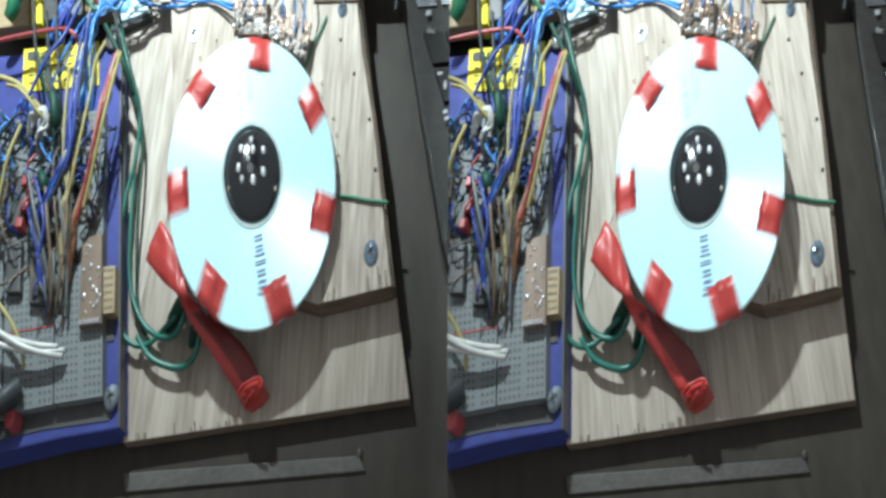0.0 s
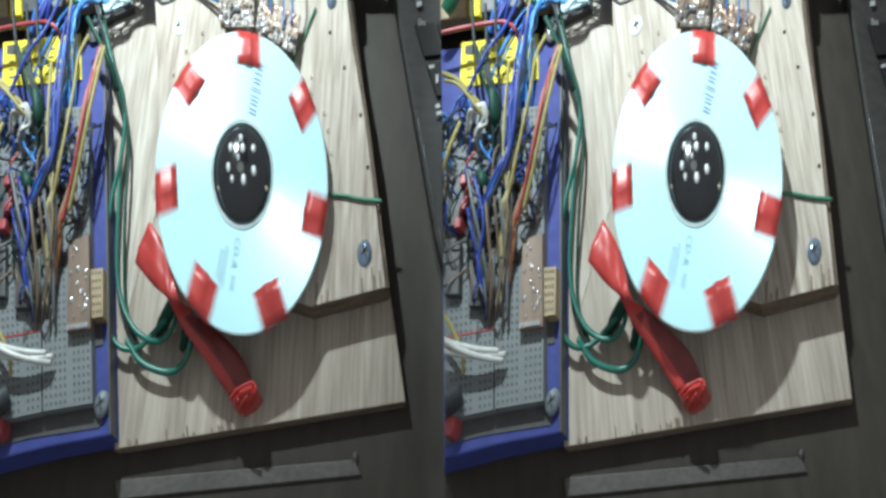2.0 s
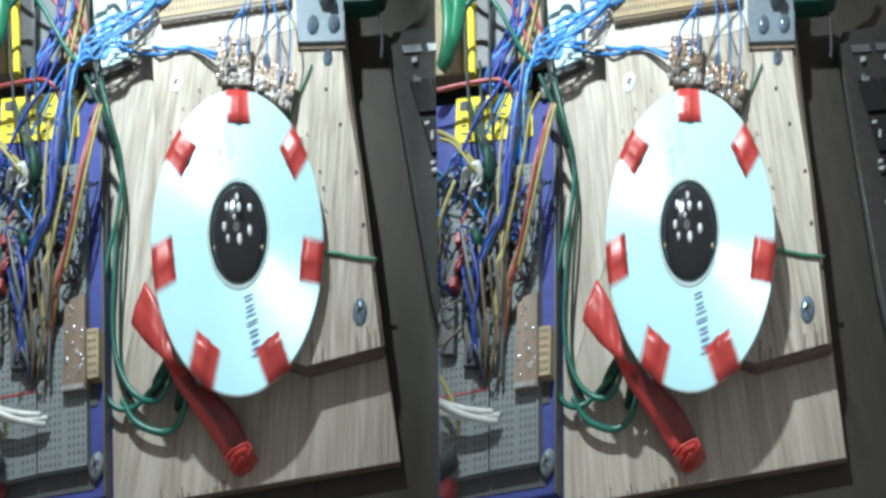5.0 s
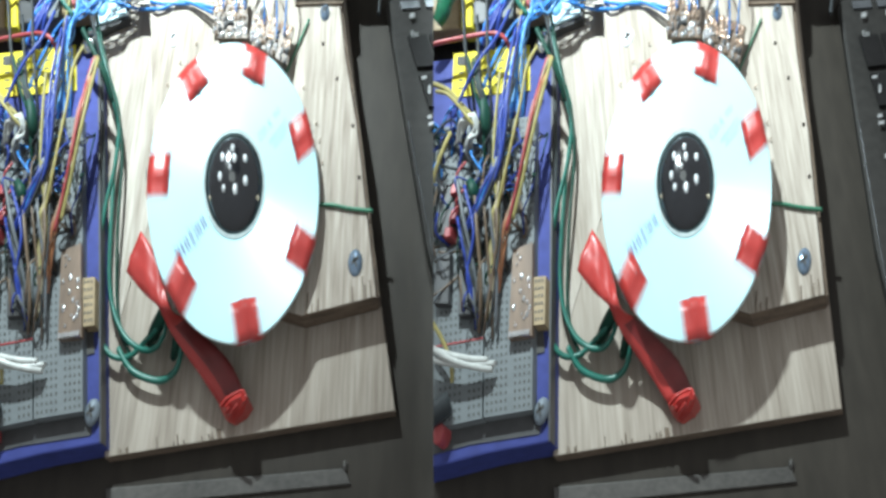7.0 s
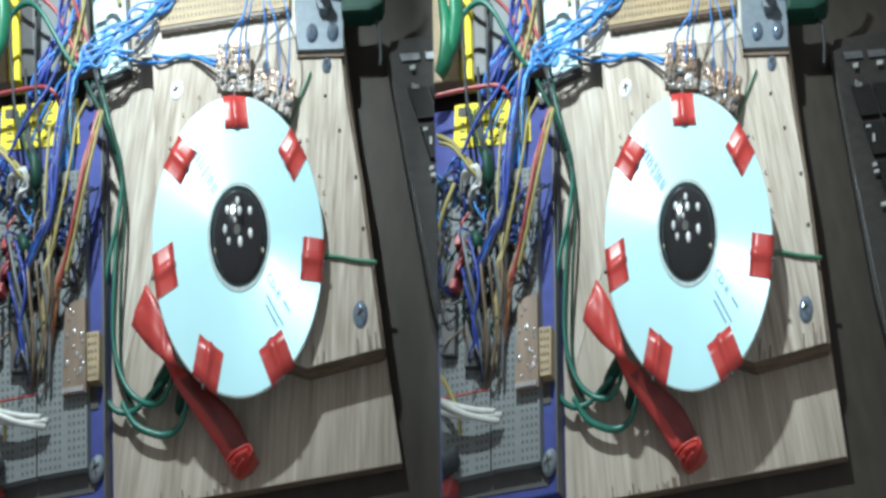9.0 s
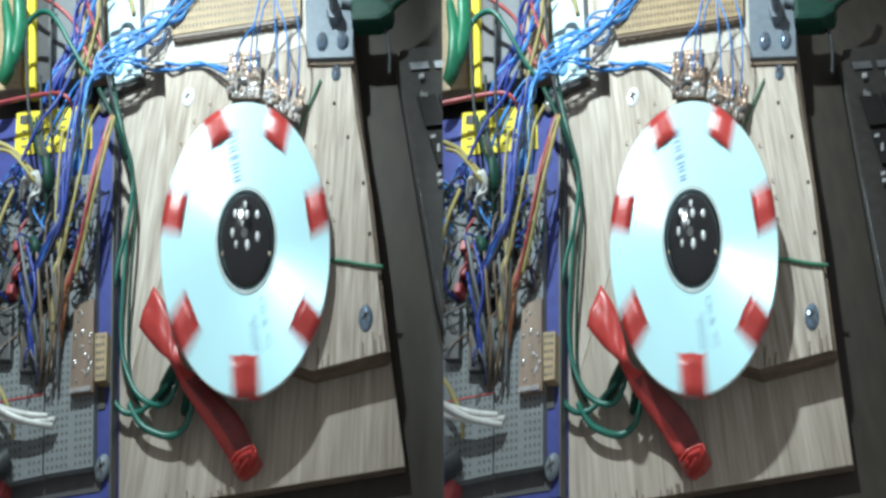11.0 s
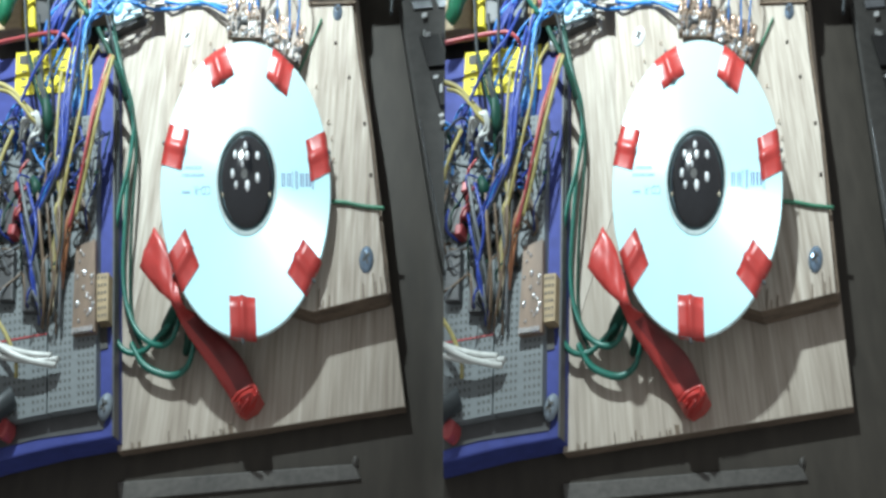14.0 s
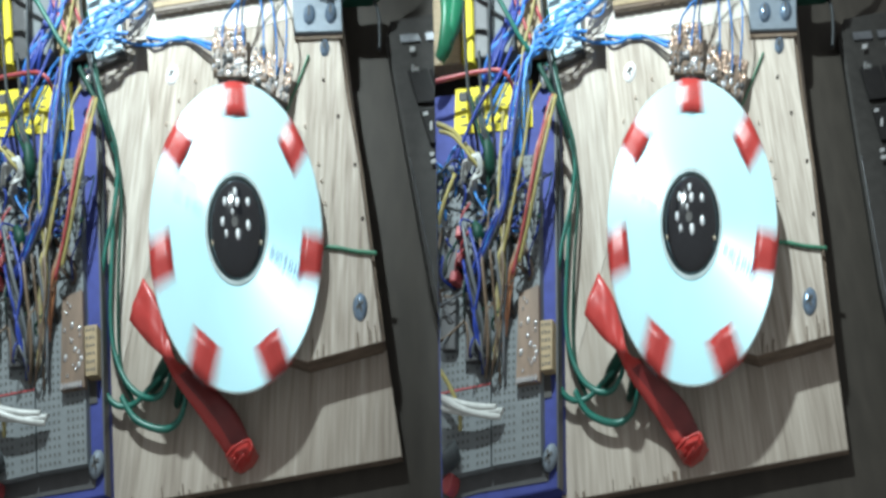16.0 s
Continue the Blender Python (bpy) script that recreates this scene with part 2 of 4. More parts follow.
def unseen_light_block():
    """An unseen blackened plate on a post, added between the two work lamps to keep each lamp's light to its own bench.
    """
    t = thing("unseen_light_block", "unseen blackened plate on a post, added to part the two lamps' light", "lamp shield")
    z = 0.162
    k = 1 - z / LAMP.z
    x0, x1 = (at.x + (EDGE - at.x) * k for at in LAMPS)
    part_whole("plate", prism([(x0, 0.105), (x1, 0.105), (x1, 0.250), (x0, 0.250)], z - 0.001, z + 0.001), t)
    xm = (x0 + x1) / 2
    part_whole("post", prism([(xm - 0.004, 0.252), (xm + 0.004, 0.252), (xm + 0.004, 0.260), (xm - 0.004, 0.260)], DESK, z - 0.0005), t)


def part_whole(name, bm, parent):
    return link(name, bm, "shade", parent, bake=False)


def desk_strip():
    single("metal_strip", prism([(-0.1050, -0.0805), (-0.0269, -0.0742), (-0.0245, -0.0794), (-0.1034, -0.0868)], DESK + 0.0002, DESK + 0.0012, 0.0004), "strip", "grey scuffed metal strip lying on the dark desk", "strip")
    single("grey_chip", dome(-0.0268, -0.0735, 0.0022, DESK, 0.002), "strip", "small grey chip lying on the dark desk", "chip")


def plywood():
    base = thing("plywood_board", "pale plywood base board with splintered front edge", "board")
    part("sheet", shaded_sides(prism([(-0.1046, -0.0720), (-0.0100, -0.0565), (-0.0191, 0.0061), (-0.0416, 0.1823), (-0.1440, 0.1823), (-0.1222, 0.0391)], DESK + 0.001, LOW, 0.0006)), ["ply", "ply_edge"], base)
    # thin overlay whose paler colour stands for lamplight on the left strip
    part("lit_side", prism([(-0.1070, -0.0300), (-0.0985, 0.0320), (-0.1062, 0.0861), (-0.1115, 0.1210), (-0.1188, 0.1695), (-0.1385, 0.1695), (-0.1258, 0.0880)], LOW - 0.0002, LOW + 0.0004), "ply_side", base, "paler strip of plywood")
    # splinters torn out of the front edge
    rng = random.Random(4)
    q = [(-0.1044, -0.0718), (-0.0639, -0.0653), (-0.0651, -0.0605), (-0.1052, -0.0662)]
    for i in range(15):
        u = rng.random() ** 1.2
        w, h = rng.uniform(0.006, 0.014), rng.uniform(0.2, 0.8)
        part("splinter_gap", patch(q, u, min(1, u + w), 0.02, h, LOW - 0.0004, LOW + 0.00025), "ply_edge", base)
    sheet = thing("plywood_sheet", "raised pale plywood sheet screwed down on the base board", "board")
    part("sheet", shaded_sides(prism([(-0.0416, -0.0271), (-0.0166, -0.0202), (-0.0251, 0.0452), (-0.0311, 0.0808), (-0.0348, 0.1095), (-0.0438, 0.1699), (-0.1186, 0.1699), (-0.1112, 0.1210), (-0.1059, 0.0861), (-0.0985, 0.0320), (-0.0875, -0.0127)], LOW + 0.0003, TOP, 0.0005)), ["ply_top", "ply_edge"], sheet)
    # thin paler strip with a wavy front edge across the sheet's back
    part("pale_strip", prism([(-0.1160, 0.1045), (-0.0980, 0.1050), (-0.0830, 0.1060), (-0.0755, 0.1085), (-0.0680, 0.1105), (-0.0600, 0.1120), (-0.0530, 0.1150), (-0.0490, 0.1158), (-0.0570, 0.1690), (-0.1180, 0.1690)], TOP - 0.0002, TOP + 0.0003), "ply_bare", sheet, "paler strip of plywood")
    # dark strip put where the sheet's right edge and its shade gap show
    part("edge_shade_line", prism([(-0.0166, -0.0202), (-0.0251, 0.0452), (-0.0311, 0.0808), (-0.0348, 0.1095), (-0.0339, 0.1095), (-0.0300, 0.0808), (-0.0240, 0.0452), (-0.0157, -0.0189)], LOW + 0.0005, TOP - 0.0022), "ply_edge", sheet)
    q = [(-0.0412, -0.0269), (-0.0168, -0.0200), (-0.0177, -0.0137), (-0.0412, -0.0200)]
    for u in (0.05, 0.12, 0.2, 0.68, 0.83, 0.86, 0.93):
        part("split", patch(q, u, u + rng.uniform(0.012, 0.022), 0.0, rng.uniform(0.4, 1.3), TOP - 0.0005, TOP + 0.0003), "ply_edge", sheet)
    for x, y, z in [(-0.0337, 0.0690, 0.0000), (-0.0270, 0.0481, 0.0000), (-0.0239, 0.0261, 0.0000), (-0.0397, 0.0853, 0.0000)]:
        part("nail_hole", round_prism(x, y, 0.0010, TOP - 0.001, TOP + 0.0002, n=10, sq=0.6), "knot", sheet)


def screw(at, r, name="screw", label="zinc cross-head screw driven into the plywood", mat="screw", z=TOP, h=0.0022):
    x, y = at
    s = thing(name, label, "screw", "screws")
    part("head", dome(x, y, r, z, h), mat, s)
    c = bmesh.new()
    for a in (0.5, 0.5 + math.pi / 2):
        dx, dy = math.cos(a) * r * 0.5, math.sin(a) * r * 0.5
        nx, ny = -math.sin(a) * r * 0.13, math.cos(a) * r * 0.13
        p = [(x + (dx * i + nx * j) * SQ, y + dy * i + ny * j) for i, j in ((-1, -1), (1, -1), (1, 1), (-1, 1))]
        w = [c.verts.new((px, py, zz)) for zz in (z + h * 0.6, z + h + 0.0002) for px, py in p]
        for f in ((3, 2, 1, 0), (4, 5, 6, 7), (0, 1, 5, 4), (1, 2, 6, 5), (2, 3, 7, 6), (3, 0, 4, 7)):
            c.faces.new([w[i] for i in f])
    part("cross_slot", c, "slot", s)
    return s


def screws():
    screw((-0.0397, 0.1003), 0.0040)
    screw((-0.0242, -0.0076), 0.0052)
    screw((-0.0972, 0.0883), 0.0048, "washer_screw", "white washer with a cross-head screw in the plywood", "screw_white", TOP, 0.0012)
    screw((-0.1070, -0.0599), 0.0047, "panel_screw", "bright cross-head screw in the blue panel corner", "steel", -0.0015)
    screw((-0.1298, 0.0873), 0.0056, "panel_screw", "bright cross-head screw in the blue panel corner", "silver", -0.0012)


def nails():
    for x, y, z in [(-0.0408, 0.0484, 0.0000), (-0.0392, 0.0411, 0.0000), (-0.0379, 0.0320, 0.0000), (-0.0375, 0.0238, 0.0000), (-0.0462, 0.0644, 0.0000), (-0.0885, 0.0845, 0.0), (-0.0938, 0.0760, 0.0), (-0.0974, 0.0655, 0.0)]:
        n = thing("tack", "small rusty tack in the plywood beside the disc", "tack", "tacks")
        part("shank", tube([(x, y, 0.0), (x + 0.0003, y + 0.0002, 0.0008), (x + 0.0008, y + 0.0006, 0.0016)], 0.0003, None, 5, 2), "copper", n)


def flat_wires():
    single("green_wire", tube([(-0.0457, 0.0963, 0.0010), (-0.0480, 0.0880, 0.0010), (-0.0511, 0.0772, 0.0010), (-0.0528, 0.0713, 0.0010)], 0.0007), "w_leaf", "thin green wire lying across the plywood", "wire", "wires")
    single("green_wire", tube([(-0.0374, 0.0148, 0.0010), (-0.0322, 0.0143, 0.0010), (-0.0266, 0.0130, 0.0010), (-0.0187, 0.0121, 0.0010)], 0.0008), "w_leaf", "thin green wire lying across the plywood", "wire", "wires")
    single("green_wire", tube([(-0.1040, 0.0658, -0.0100), (-0.1019, 0.0611, -0.0100), (-0.1002, 0.0580, -0.0100)], 0.0009), "w_leaf", "thin green wire lying across the plywood", "wire", "wires")


# ---- the spinning disc ----
DISC_AT = Vector((-0.0658, 0.0174, 0.0110))
DISC_MAP = Matrix(((0.486, -0.084, 0, 0), (0, 0.978, 0, 0), (0, 0, 1, 0), (0, 0, 0, 1)))
DISC_LEAN = ((-0.15, 0.03), (0.18, 0.03))
SPINNERS = []


def tilted(at, a, b):
    """A lean of a along x and b along y about the point at, with the outline as seen from over the bench kept."""
    sx, sy = at.x / 0.30, (at.y + 0.153) / 0.30
    return Matrix(((1 - sx * a, -sx * b, 0, 0), (-sy * a, 1 - sy * b, 0, 0), (a, b, 1, 0), (0, 0, 0, 1)))


def annulus(r0, r1, z0, z1, n=96):
    bm = bmesh.new()
    rows = [[bm.verts.new((r * math.cos(2 * math.pi * i / n), r * math.sin(2 * math.pi * i / n), z)) for i in range(n)] for r, z in ((r0, z0), (r0, z1), (r1, z1), (r1, z0))]
    for k in range(4):
        a, b = rows[k], rows[(k + 1) % 4]
        for i in range(n):
            bm.faces.new((a[i], b[i], b[(i + 1) % n], a[(i + 1) % n]))
    bmesh.ops.recalc_face_normals(bm, faces=bm.faces)
    return bm


def tape_mesh(mid):
    """A strip of tape folded over a thin rod at the edge of the disc, with a ridge along the radius."""
    bm = bmesh.new()
    prof = [(-0.0088, 0.0), (-0.0036, 0.0001), (-0.0022, 0.0007), (-0.0011, 0.0017), (0.0003, 0.0020), (0.0014, 0.0016), (0.0024, 0.0007), (0.0038, 0.0001), (0.0088, 0.0)]
    rows = []
    for r in (0.0455, 0.0500, 0.0560, 0.0603):
        skew = (r - 0.0455) * 0.12
        rise = 0.75 if r < 0.055 else 0.55 if r < 0.058 else 0.2
        rows.append([bm.verts.new((r + abs(s) * (-0.02), s + skew, 0.0009 + h * rise)) for s, h in prof])
    rows.append([bm.verts.new((0.0607, s * 0.97 + 0.0018, -0.0010 + h * 0.4)) for s, h in prof])
    for a, b in zip(rows, rows[1:]):
        for i in range(len(prof) - 1):
            bm.faces.new((a[i], b[i], b[i + 1], a[i + 1])).smooth = True
    back = [bm.verts.new((v.co.x, v.co.y, 0.00065)) for v in rows[0]]
    for i in range(len(prof) - 1):
        bm.faces.new((rows[0][i], rows[0][i + 1], back[i + 1], back[i]))
    bm.transform(Matrix.Rotation(mid, 4, "Z"))
    return bm


def spinning_disc():
    base = thing("disc_rotor", "silver recordable disc with seven red tape patches on a black spindle", "disc")
    at = SIDE @ DISC_AT
    base.matrix_world = Matrix.Translation(at)
    # a lean is added to set where the lamp's sheen falls on the disc
    shape = tilted(at, *DISC_LEAN[SIDES.index(SIDE)]) @ SIDE.to_3x3().to_4x4() @ DISC_MAP
    disc = link("disc", annulus(0.0205, 0.060, -0.0006, 0.0006), "disc", base, bake=False)
    disc.matrix_parent_inverse = shape
    SPINNERS.append(disc)
    link("rim", annulus(0.0600, 0.0606, -0.0009, 0.0005), "rim", disc, "clear plastic rim", bake=False)
    link("inner_ring", annulus(0.0205, 0.0222, 0.0006, 0.0009), "rim", disc, "clear plastic inner ring", bake=False)
    for k in range(7):
        link("tape_patch", tape_mesh(radians(9.9 + 360 / 7 * k)), "red", disc, "glossy red tape patch", bake=False)
    for k in range(7):
        rod = tube([(0.0450, 0.0002, 0.0011), (0.0530, 0.0006, 0.0010), (0.0600, 0.0012, 0.0004), (0.0622, 0.0015, 0.0002)], 0.0008, None, 7, 3)
        rod.transform(Matrix.Rotation(radians(9.9 + 360 / 7 * k), 4, "Z"))
        link("rod", rod, "w_grey", disc, "thin dark rod under the tape", bake=False)
    # maker's mark as plain bars, reading towards the rim
    for i, (x, w, h) in enumerate(((0.0250, 0.0028, 0.0058), (0.0290, 0.0028, 0.0056), (0.0325, 0.0010, 0.0075), (0.0350, 0.0020, 0.0078), (0.0385, 0.0030, 0.0058), (0.0425, 0.0040, 0.0056), (0.0472, 0.0011, 0.0080))):
        for s in (0, 1):
            link("mark_bar", box(bmesh.new(), x + s * w * 0.6, x + s * w * 0.6 + w * 0.35, -h / 2, h / 2, 0.0006, 0.00075), "ink", disc, "dark blue printed bar", bake=False)
    t = letters("CD-R", 0.0052, 0.00008)
    t.transform(Matrix.Translation((-0.0310, -0.0040, 0.0007)) @ Matrix.Rotation(math.pi, 4, "Z"))
    link("print", t, "ink_pale", disc, "pale printed letters", bake=False)
    for x, y, w in ((-0.046, 0.0015, 0.016), (-0.044, 0.0045, 0.012), (-0.0455, -0.0055, 0.006)):
        link("print_line", box(bmesh.new(), x, x + w, y, y + 0.0011, 0.0006, 0.00075), "ink_pale", disc, "pale printed line", bake=False)
    # the spindle cap is held still so that its lamp glints keep their place
    cap = link("spindle_cap", dome(0, 0, 0.0199, -0.0006, 0.0052, 40, 8, 1.0), "black_gloss", base, "glossy black spindle cap", bake=False)
    cap.matrix_parent_inverse = shape
    # bright beads stand in for the lamp's reflections in the glossy cap
    for u, v, r in ((0.0, 0.0125, 0.0014), (-0.007, 0.0085, 0.0016), (0.0015, 0.0080, 0.0017), (0.0088, 0.0082, 0.0015), (-0.0085, 0.0005, 0.0016), (-0.0015, 0.0040, 0.0011), (0.0090, -0.001, 0.0017), (0.0020, -0.0045, 0.0018), (-0.006, -0.0042, 0.0013)):
        h = 0.0052 * math.sqrt(1 - (u * u + v * v) / 0.0199 ** 2) - 0.0008
        b = link("stud", dome(u, v, r * 1.35, h, 0.0011, 10, 3, 0.72), "glint", cap, "bright bead added as a lamp glint", bake=False)
    # two small tan dots, one at each side of the cap
    for u in (-0.0165, 0.0168):
        link("stud", dome(u, -0.0065, 0.0011, 0.0012, 0.0011, 10, 3, 0.8), "tan_dot", cap, "small tan dot", bake=False)
    h = link("axle_hole", annulus(0.0002, 0.0022, 0.0046, 0.0049, 20), "slot", cap, bake=False)
    hub = link("hub", annulus(0.003, 0.012, LOW - DISC_AT.z, -0.0007, 32), "black", base, "black motor hub", bake=False)
    hub.matrix_parent_inverse = shape


def ribbon():
    bm = bmesh.new()
    L = [(-0.0989, -0.0153, 0.0100), (-0.0918, -0.0236, 0.0110), (-0.0873, -0.0276, 0.0120), (-0.0858, -0.0296, 0.0110), (-0.0828, -0.0355, 0.0030), (-0.0744, -0.0464, -0.0050), (-0.0676, -0.0558, -0.0070)]
    R = [(-0.0955, -0.0010, 0.0120), (-0.0898, -0.0093, 0.0130), (-0.0859, -0.0190, 0.0120), (-0.0823, -0.0292, 0.0120), (-0.0783, -0.0304, 0.0020), (-0.0663, -0.0403, -0.0050), (-0.0598, -0.0514, -0.0060)]
    L, R = glide(L, 6), glide(R, 6)
    rows = []
    for i, (a, b) in enumerate(zip(L, R)):
        row = []
        for k in range(7):
            u = k / 6
            p = a.lerp(b, u)
            p.z += 0.0007 * math.sin(u * math.pi) + 0.0003 * math.sin(i * 0.9 + k) + (0.0006 if k == 2 else 0)
            row.append(p)
        rows.append(row)
    for off in (0.0, -0.0009):
        vs = [[bm.verts.new((p.x, p.y, p.z + off)) for p in row] for row in rows]
        for i, (a, b) in enumerate(zip(vs, vs[1:])):
            for k in range(6):
                f = bm.faces.new((a[k], a[k + 1], b[k + 1], b[k]))
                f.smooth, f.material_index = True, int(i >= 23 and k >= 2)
    bmesh.ops.bridge_loops(bm, edges=[e for e in bm.edges if e.is_boundary])
    bmesh.ops.recalc_face_normals(bm, faces=bm.faces)
    arm = thing("tape_arm", "twisted arm wrapped in glossy red tape beside the disc", "arm")
    # the back's darker red also holds the disc's shade on the lower arm
    part("twisted_strip", bm, ["red", "red_back_shade"], arm, "glossy red tape, its turned-up back past the twist darkened as shade")
    tip = bmesh.new()
    q = [(-0.0673, -0.0568, -0.0050), (-0.0651, -0.0540, -0.0030), (-0.0594, -0.0517, -0.0030), (-0.0573, -0.0558, -0.0010), (-0.0592, -0.0591, -0.0050), (-0.0628, -0.0615, -0.0090), (-0.0655, -0.0601, -0.0080)]
    r = [(-0.0646, -0.0581, -0.0020), (-0.0631, -0.0565, -0.0010), (-0.0592, -0.0556, 0.0010), (-0.0585, -0.0571, 0.0010), (-0.0607, -0.0593, -0.0030), (-0.0623, -0.0607, -0.0060), (-0.0639, -0.0599, -0.0050)]
    top, inner = [tip.verts.new(p) for p in q], [tip.verts.new(p) for p in r]
    low = [tip.verts.new((p[0], p[1], LOW + 0.0002)) for p in q]
    n = len(q)
    for i in range(n):
        tip.faces.new((top[i], top[(i + 1) % n], inner[(i + 1) % n], inner[i]))
        tip.faces.new((low[i], low[(i + 1) % n], top[(i + 1) % n], top[i]))
    tip.faces.new(inner)
    bmesh.ops.recalc_face_normals(tip, faces=tip.faces)
    for pts in ([(-0.0662, -0.0573, -0.0035), (-0.0640, -0.0551, -0.0015), (-0.0595, -0.0528, -0.0015), (-0.0576, -0.0560, 0.0005)], [(-0.0640, -0.0613, -0.0065), (-0.0625, -0.0598, -0.0025), (-0.0602, -0.0579, 0.0005)], [(-0.0654, -0.0591, -0.0050), (-0.0632, -0.0584, -0.0015)]):
        tube(pts, 0.0007, tip, 6, 4)
    part("folded_tip", tip, "red", arm, "shiny folded end of red tape")
    for pts in ([(-0.0945, -0.0331, -0.0100), (-0.0919, -0.0305, -0.0060), (-0.0890, -0.0284, -0.0010), (-0.0855, -0.0267, 0.0050)], [(-0.0858, -0.0384, -0.0100), (-0.0840, -0.0346, -0.0070), (-0.0822, -0.0321, -0.0030), (-0.0807, -0.0300, 0.0000)]):
        part("plug", tube(pts, 0.0030, taper=lambda t: 0.6 + 0.5 * min(1, 3 * t)), "w_dgreen", arm, "dark green plug under the arm")


# ---- blue panel and breadboards ----
PANEL_Z = -0.0030


def blue_panel():
    p = thing("circuit_tray", "blue plastic breadboard base panel with dark inner tray", "panel")
    part("plate", prism([(-0.1598, -0.0829), (-0.1226, -0.0731), (-0.1032, -0.0695), (-0.1151, 0.0106), (-0.1267, 0.0870), (-0.1957, 0.0764)], DESK + 0.001, PANEL_Z, 0.0008), "blue", p)
    part("inner_tray", prism([(-0.1606, -0.0794), (-0.1285, -0.0704), (-0.1070, -0.0671), (-0.1067, -0.0602), (-0.1103, -0.0593), (-0.1136, -0.0400), (-0.1677, -0.0479)], PANEL_Z - 0.0002, PANEL_Z + 0.0004), "black", p, "dark tray edge")
    part("groove", prism([(-0.1035, -0.0695), (-0.1029, -0.0695), (-0.1263, 0.0870), (-0.1270, 0.0870)], PANEL_Z - 0.004, PANEL_Z + 0.0012), "black", p)
    part("slot_recess", prism([(-0.1131, -0.0400), (-0.1098, -0.0393), (-0.1116, -0.0296), (-0.1147, -0.0300)], PANEL_Z, PANEL_Z + 0.0005), "slot", p)
    lab = thing("yellow_label", "yellow printed label on the blue panel", "label")
    q = [(-0.1611, 0.0625), (-0.1320, 0.0656), (-0.1356, 0.0867), (-0.1642, 0.0826)]
    part("sticker", patch(q, 0, 1, 0, 1, PANEL_Z + 0.0003, PANEL_Z + 0.0007), "yellow", lab)
    rng = random.Random(2)
    for r in range(4):
        u = 0.08
        while u < 0.85:
            w = rng.uniform(0.04, 0.10)
            part("print_bar", patch(q, u, u + w, 0.16 + r * 0.18, 0.205 + r * 0.18, PANEL_Z + 0.0006, PANEL_Z + 0.0008), "slot", lab)
            u += w + rng.uniform(0.04, 0.1)
    part("print_bar", patch(q, 0.05, 0.2, 0.72, 0.92, PANEL_Z + 0.0006, PANEL_Z + 0.0009), "slot", lab)


def breadboard(q, z, nu, nv, skip):
    b = thing("breadboard", "white solderless breadboard with rows of small holes", "breadboard", "breadboards")
    part("body", patch(q, 0, 1, 0, 1, PANEL_Z, z), "white", b)
    holes = bmesh.new()
    for i in range(nu):
        for j in range(nv):
            if i in skip:
                continue
            u, v = (i + 0.7) / (nu + 0.4), (j + 0.7) / (nv + 0.4)
            patch(q, u - 0.17 / nu, u + 0.17 / nu, v - 0.2 / nv, v + 0.2 / nv, z - 0.0002, z + 0.00015, holes)
    h = part("hole_grid", holes, "slot", b, "small square contact holes")
    if h:
        h["kind"] = "stuff"
    return b


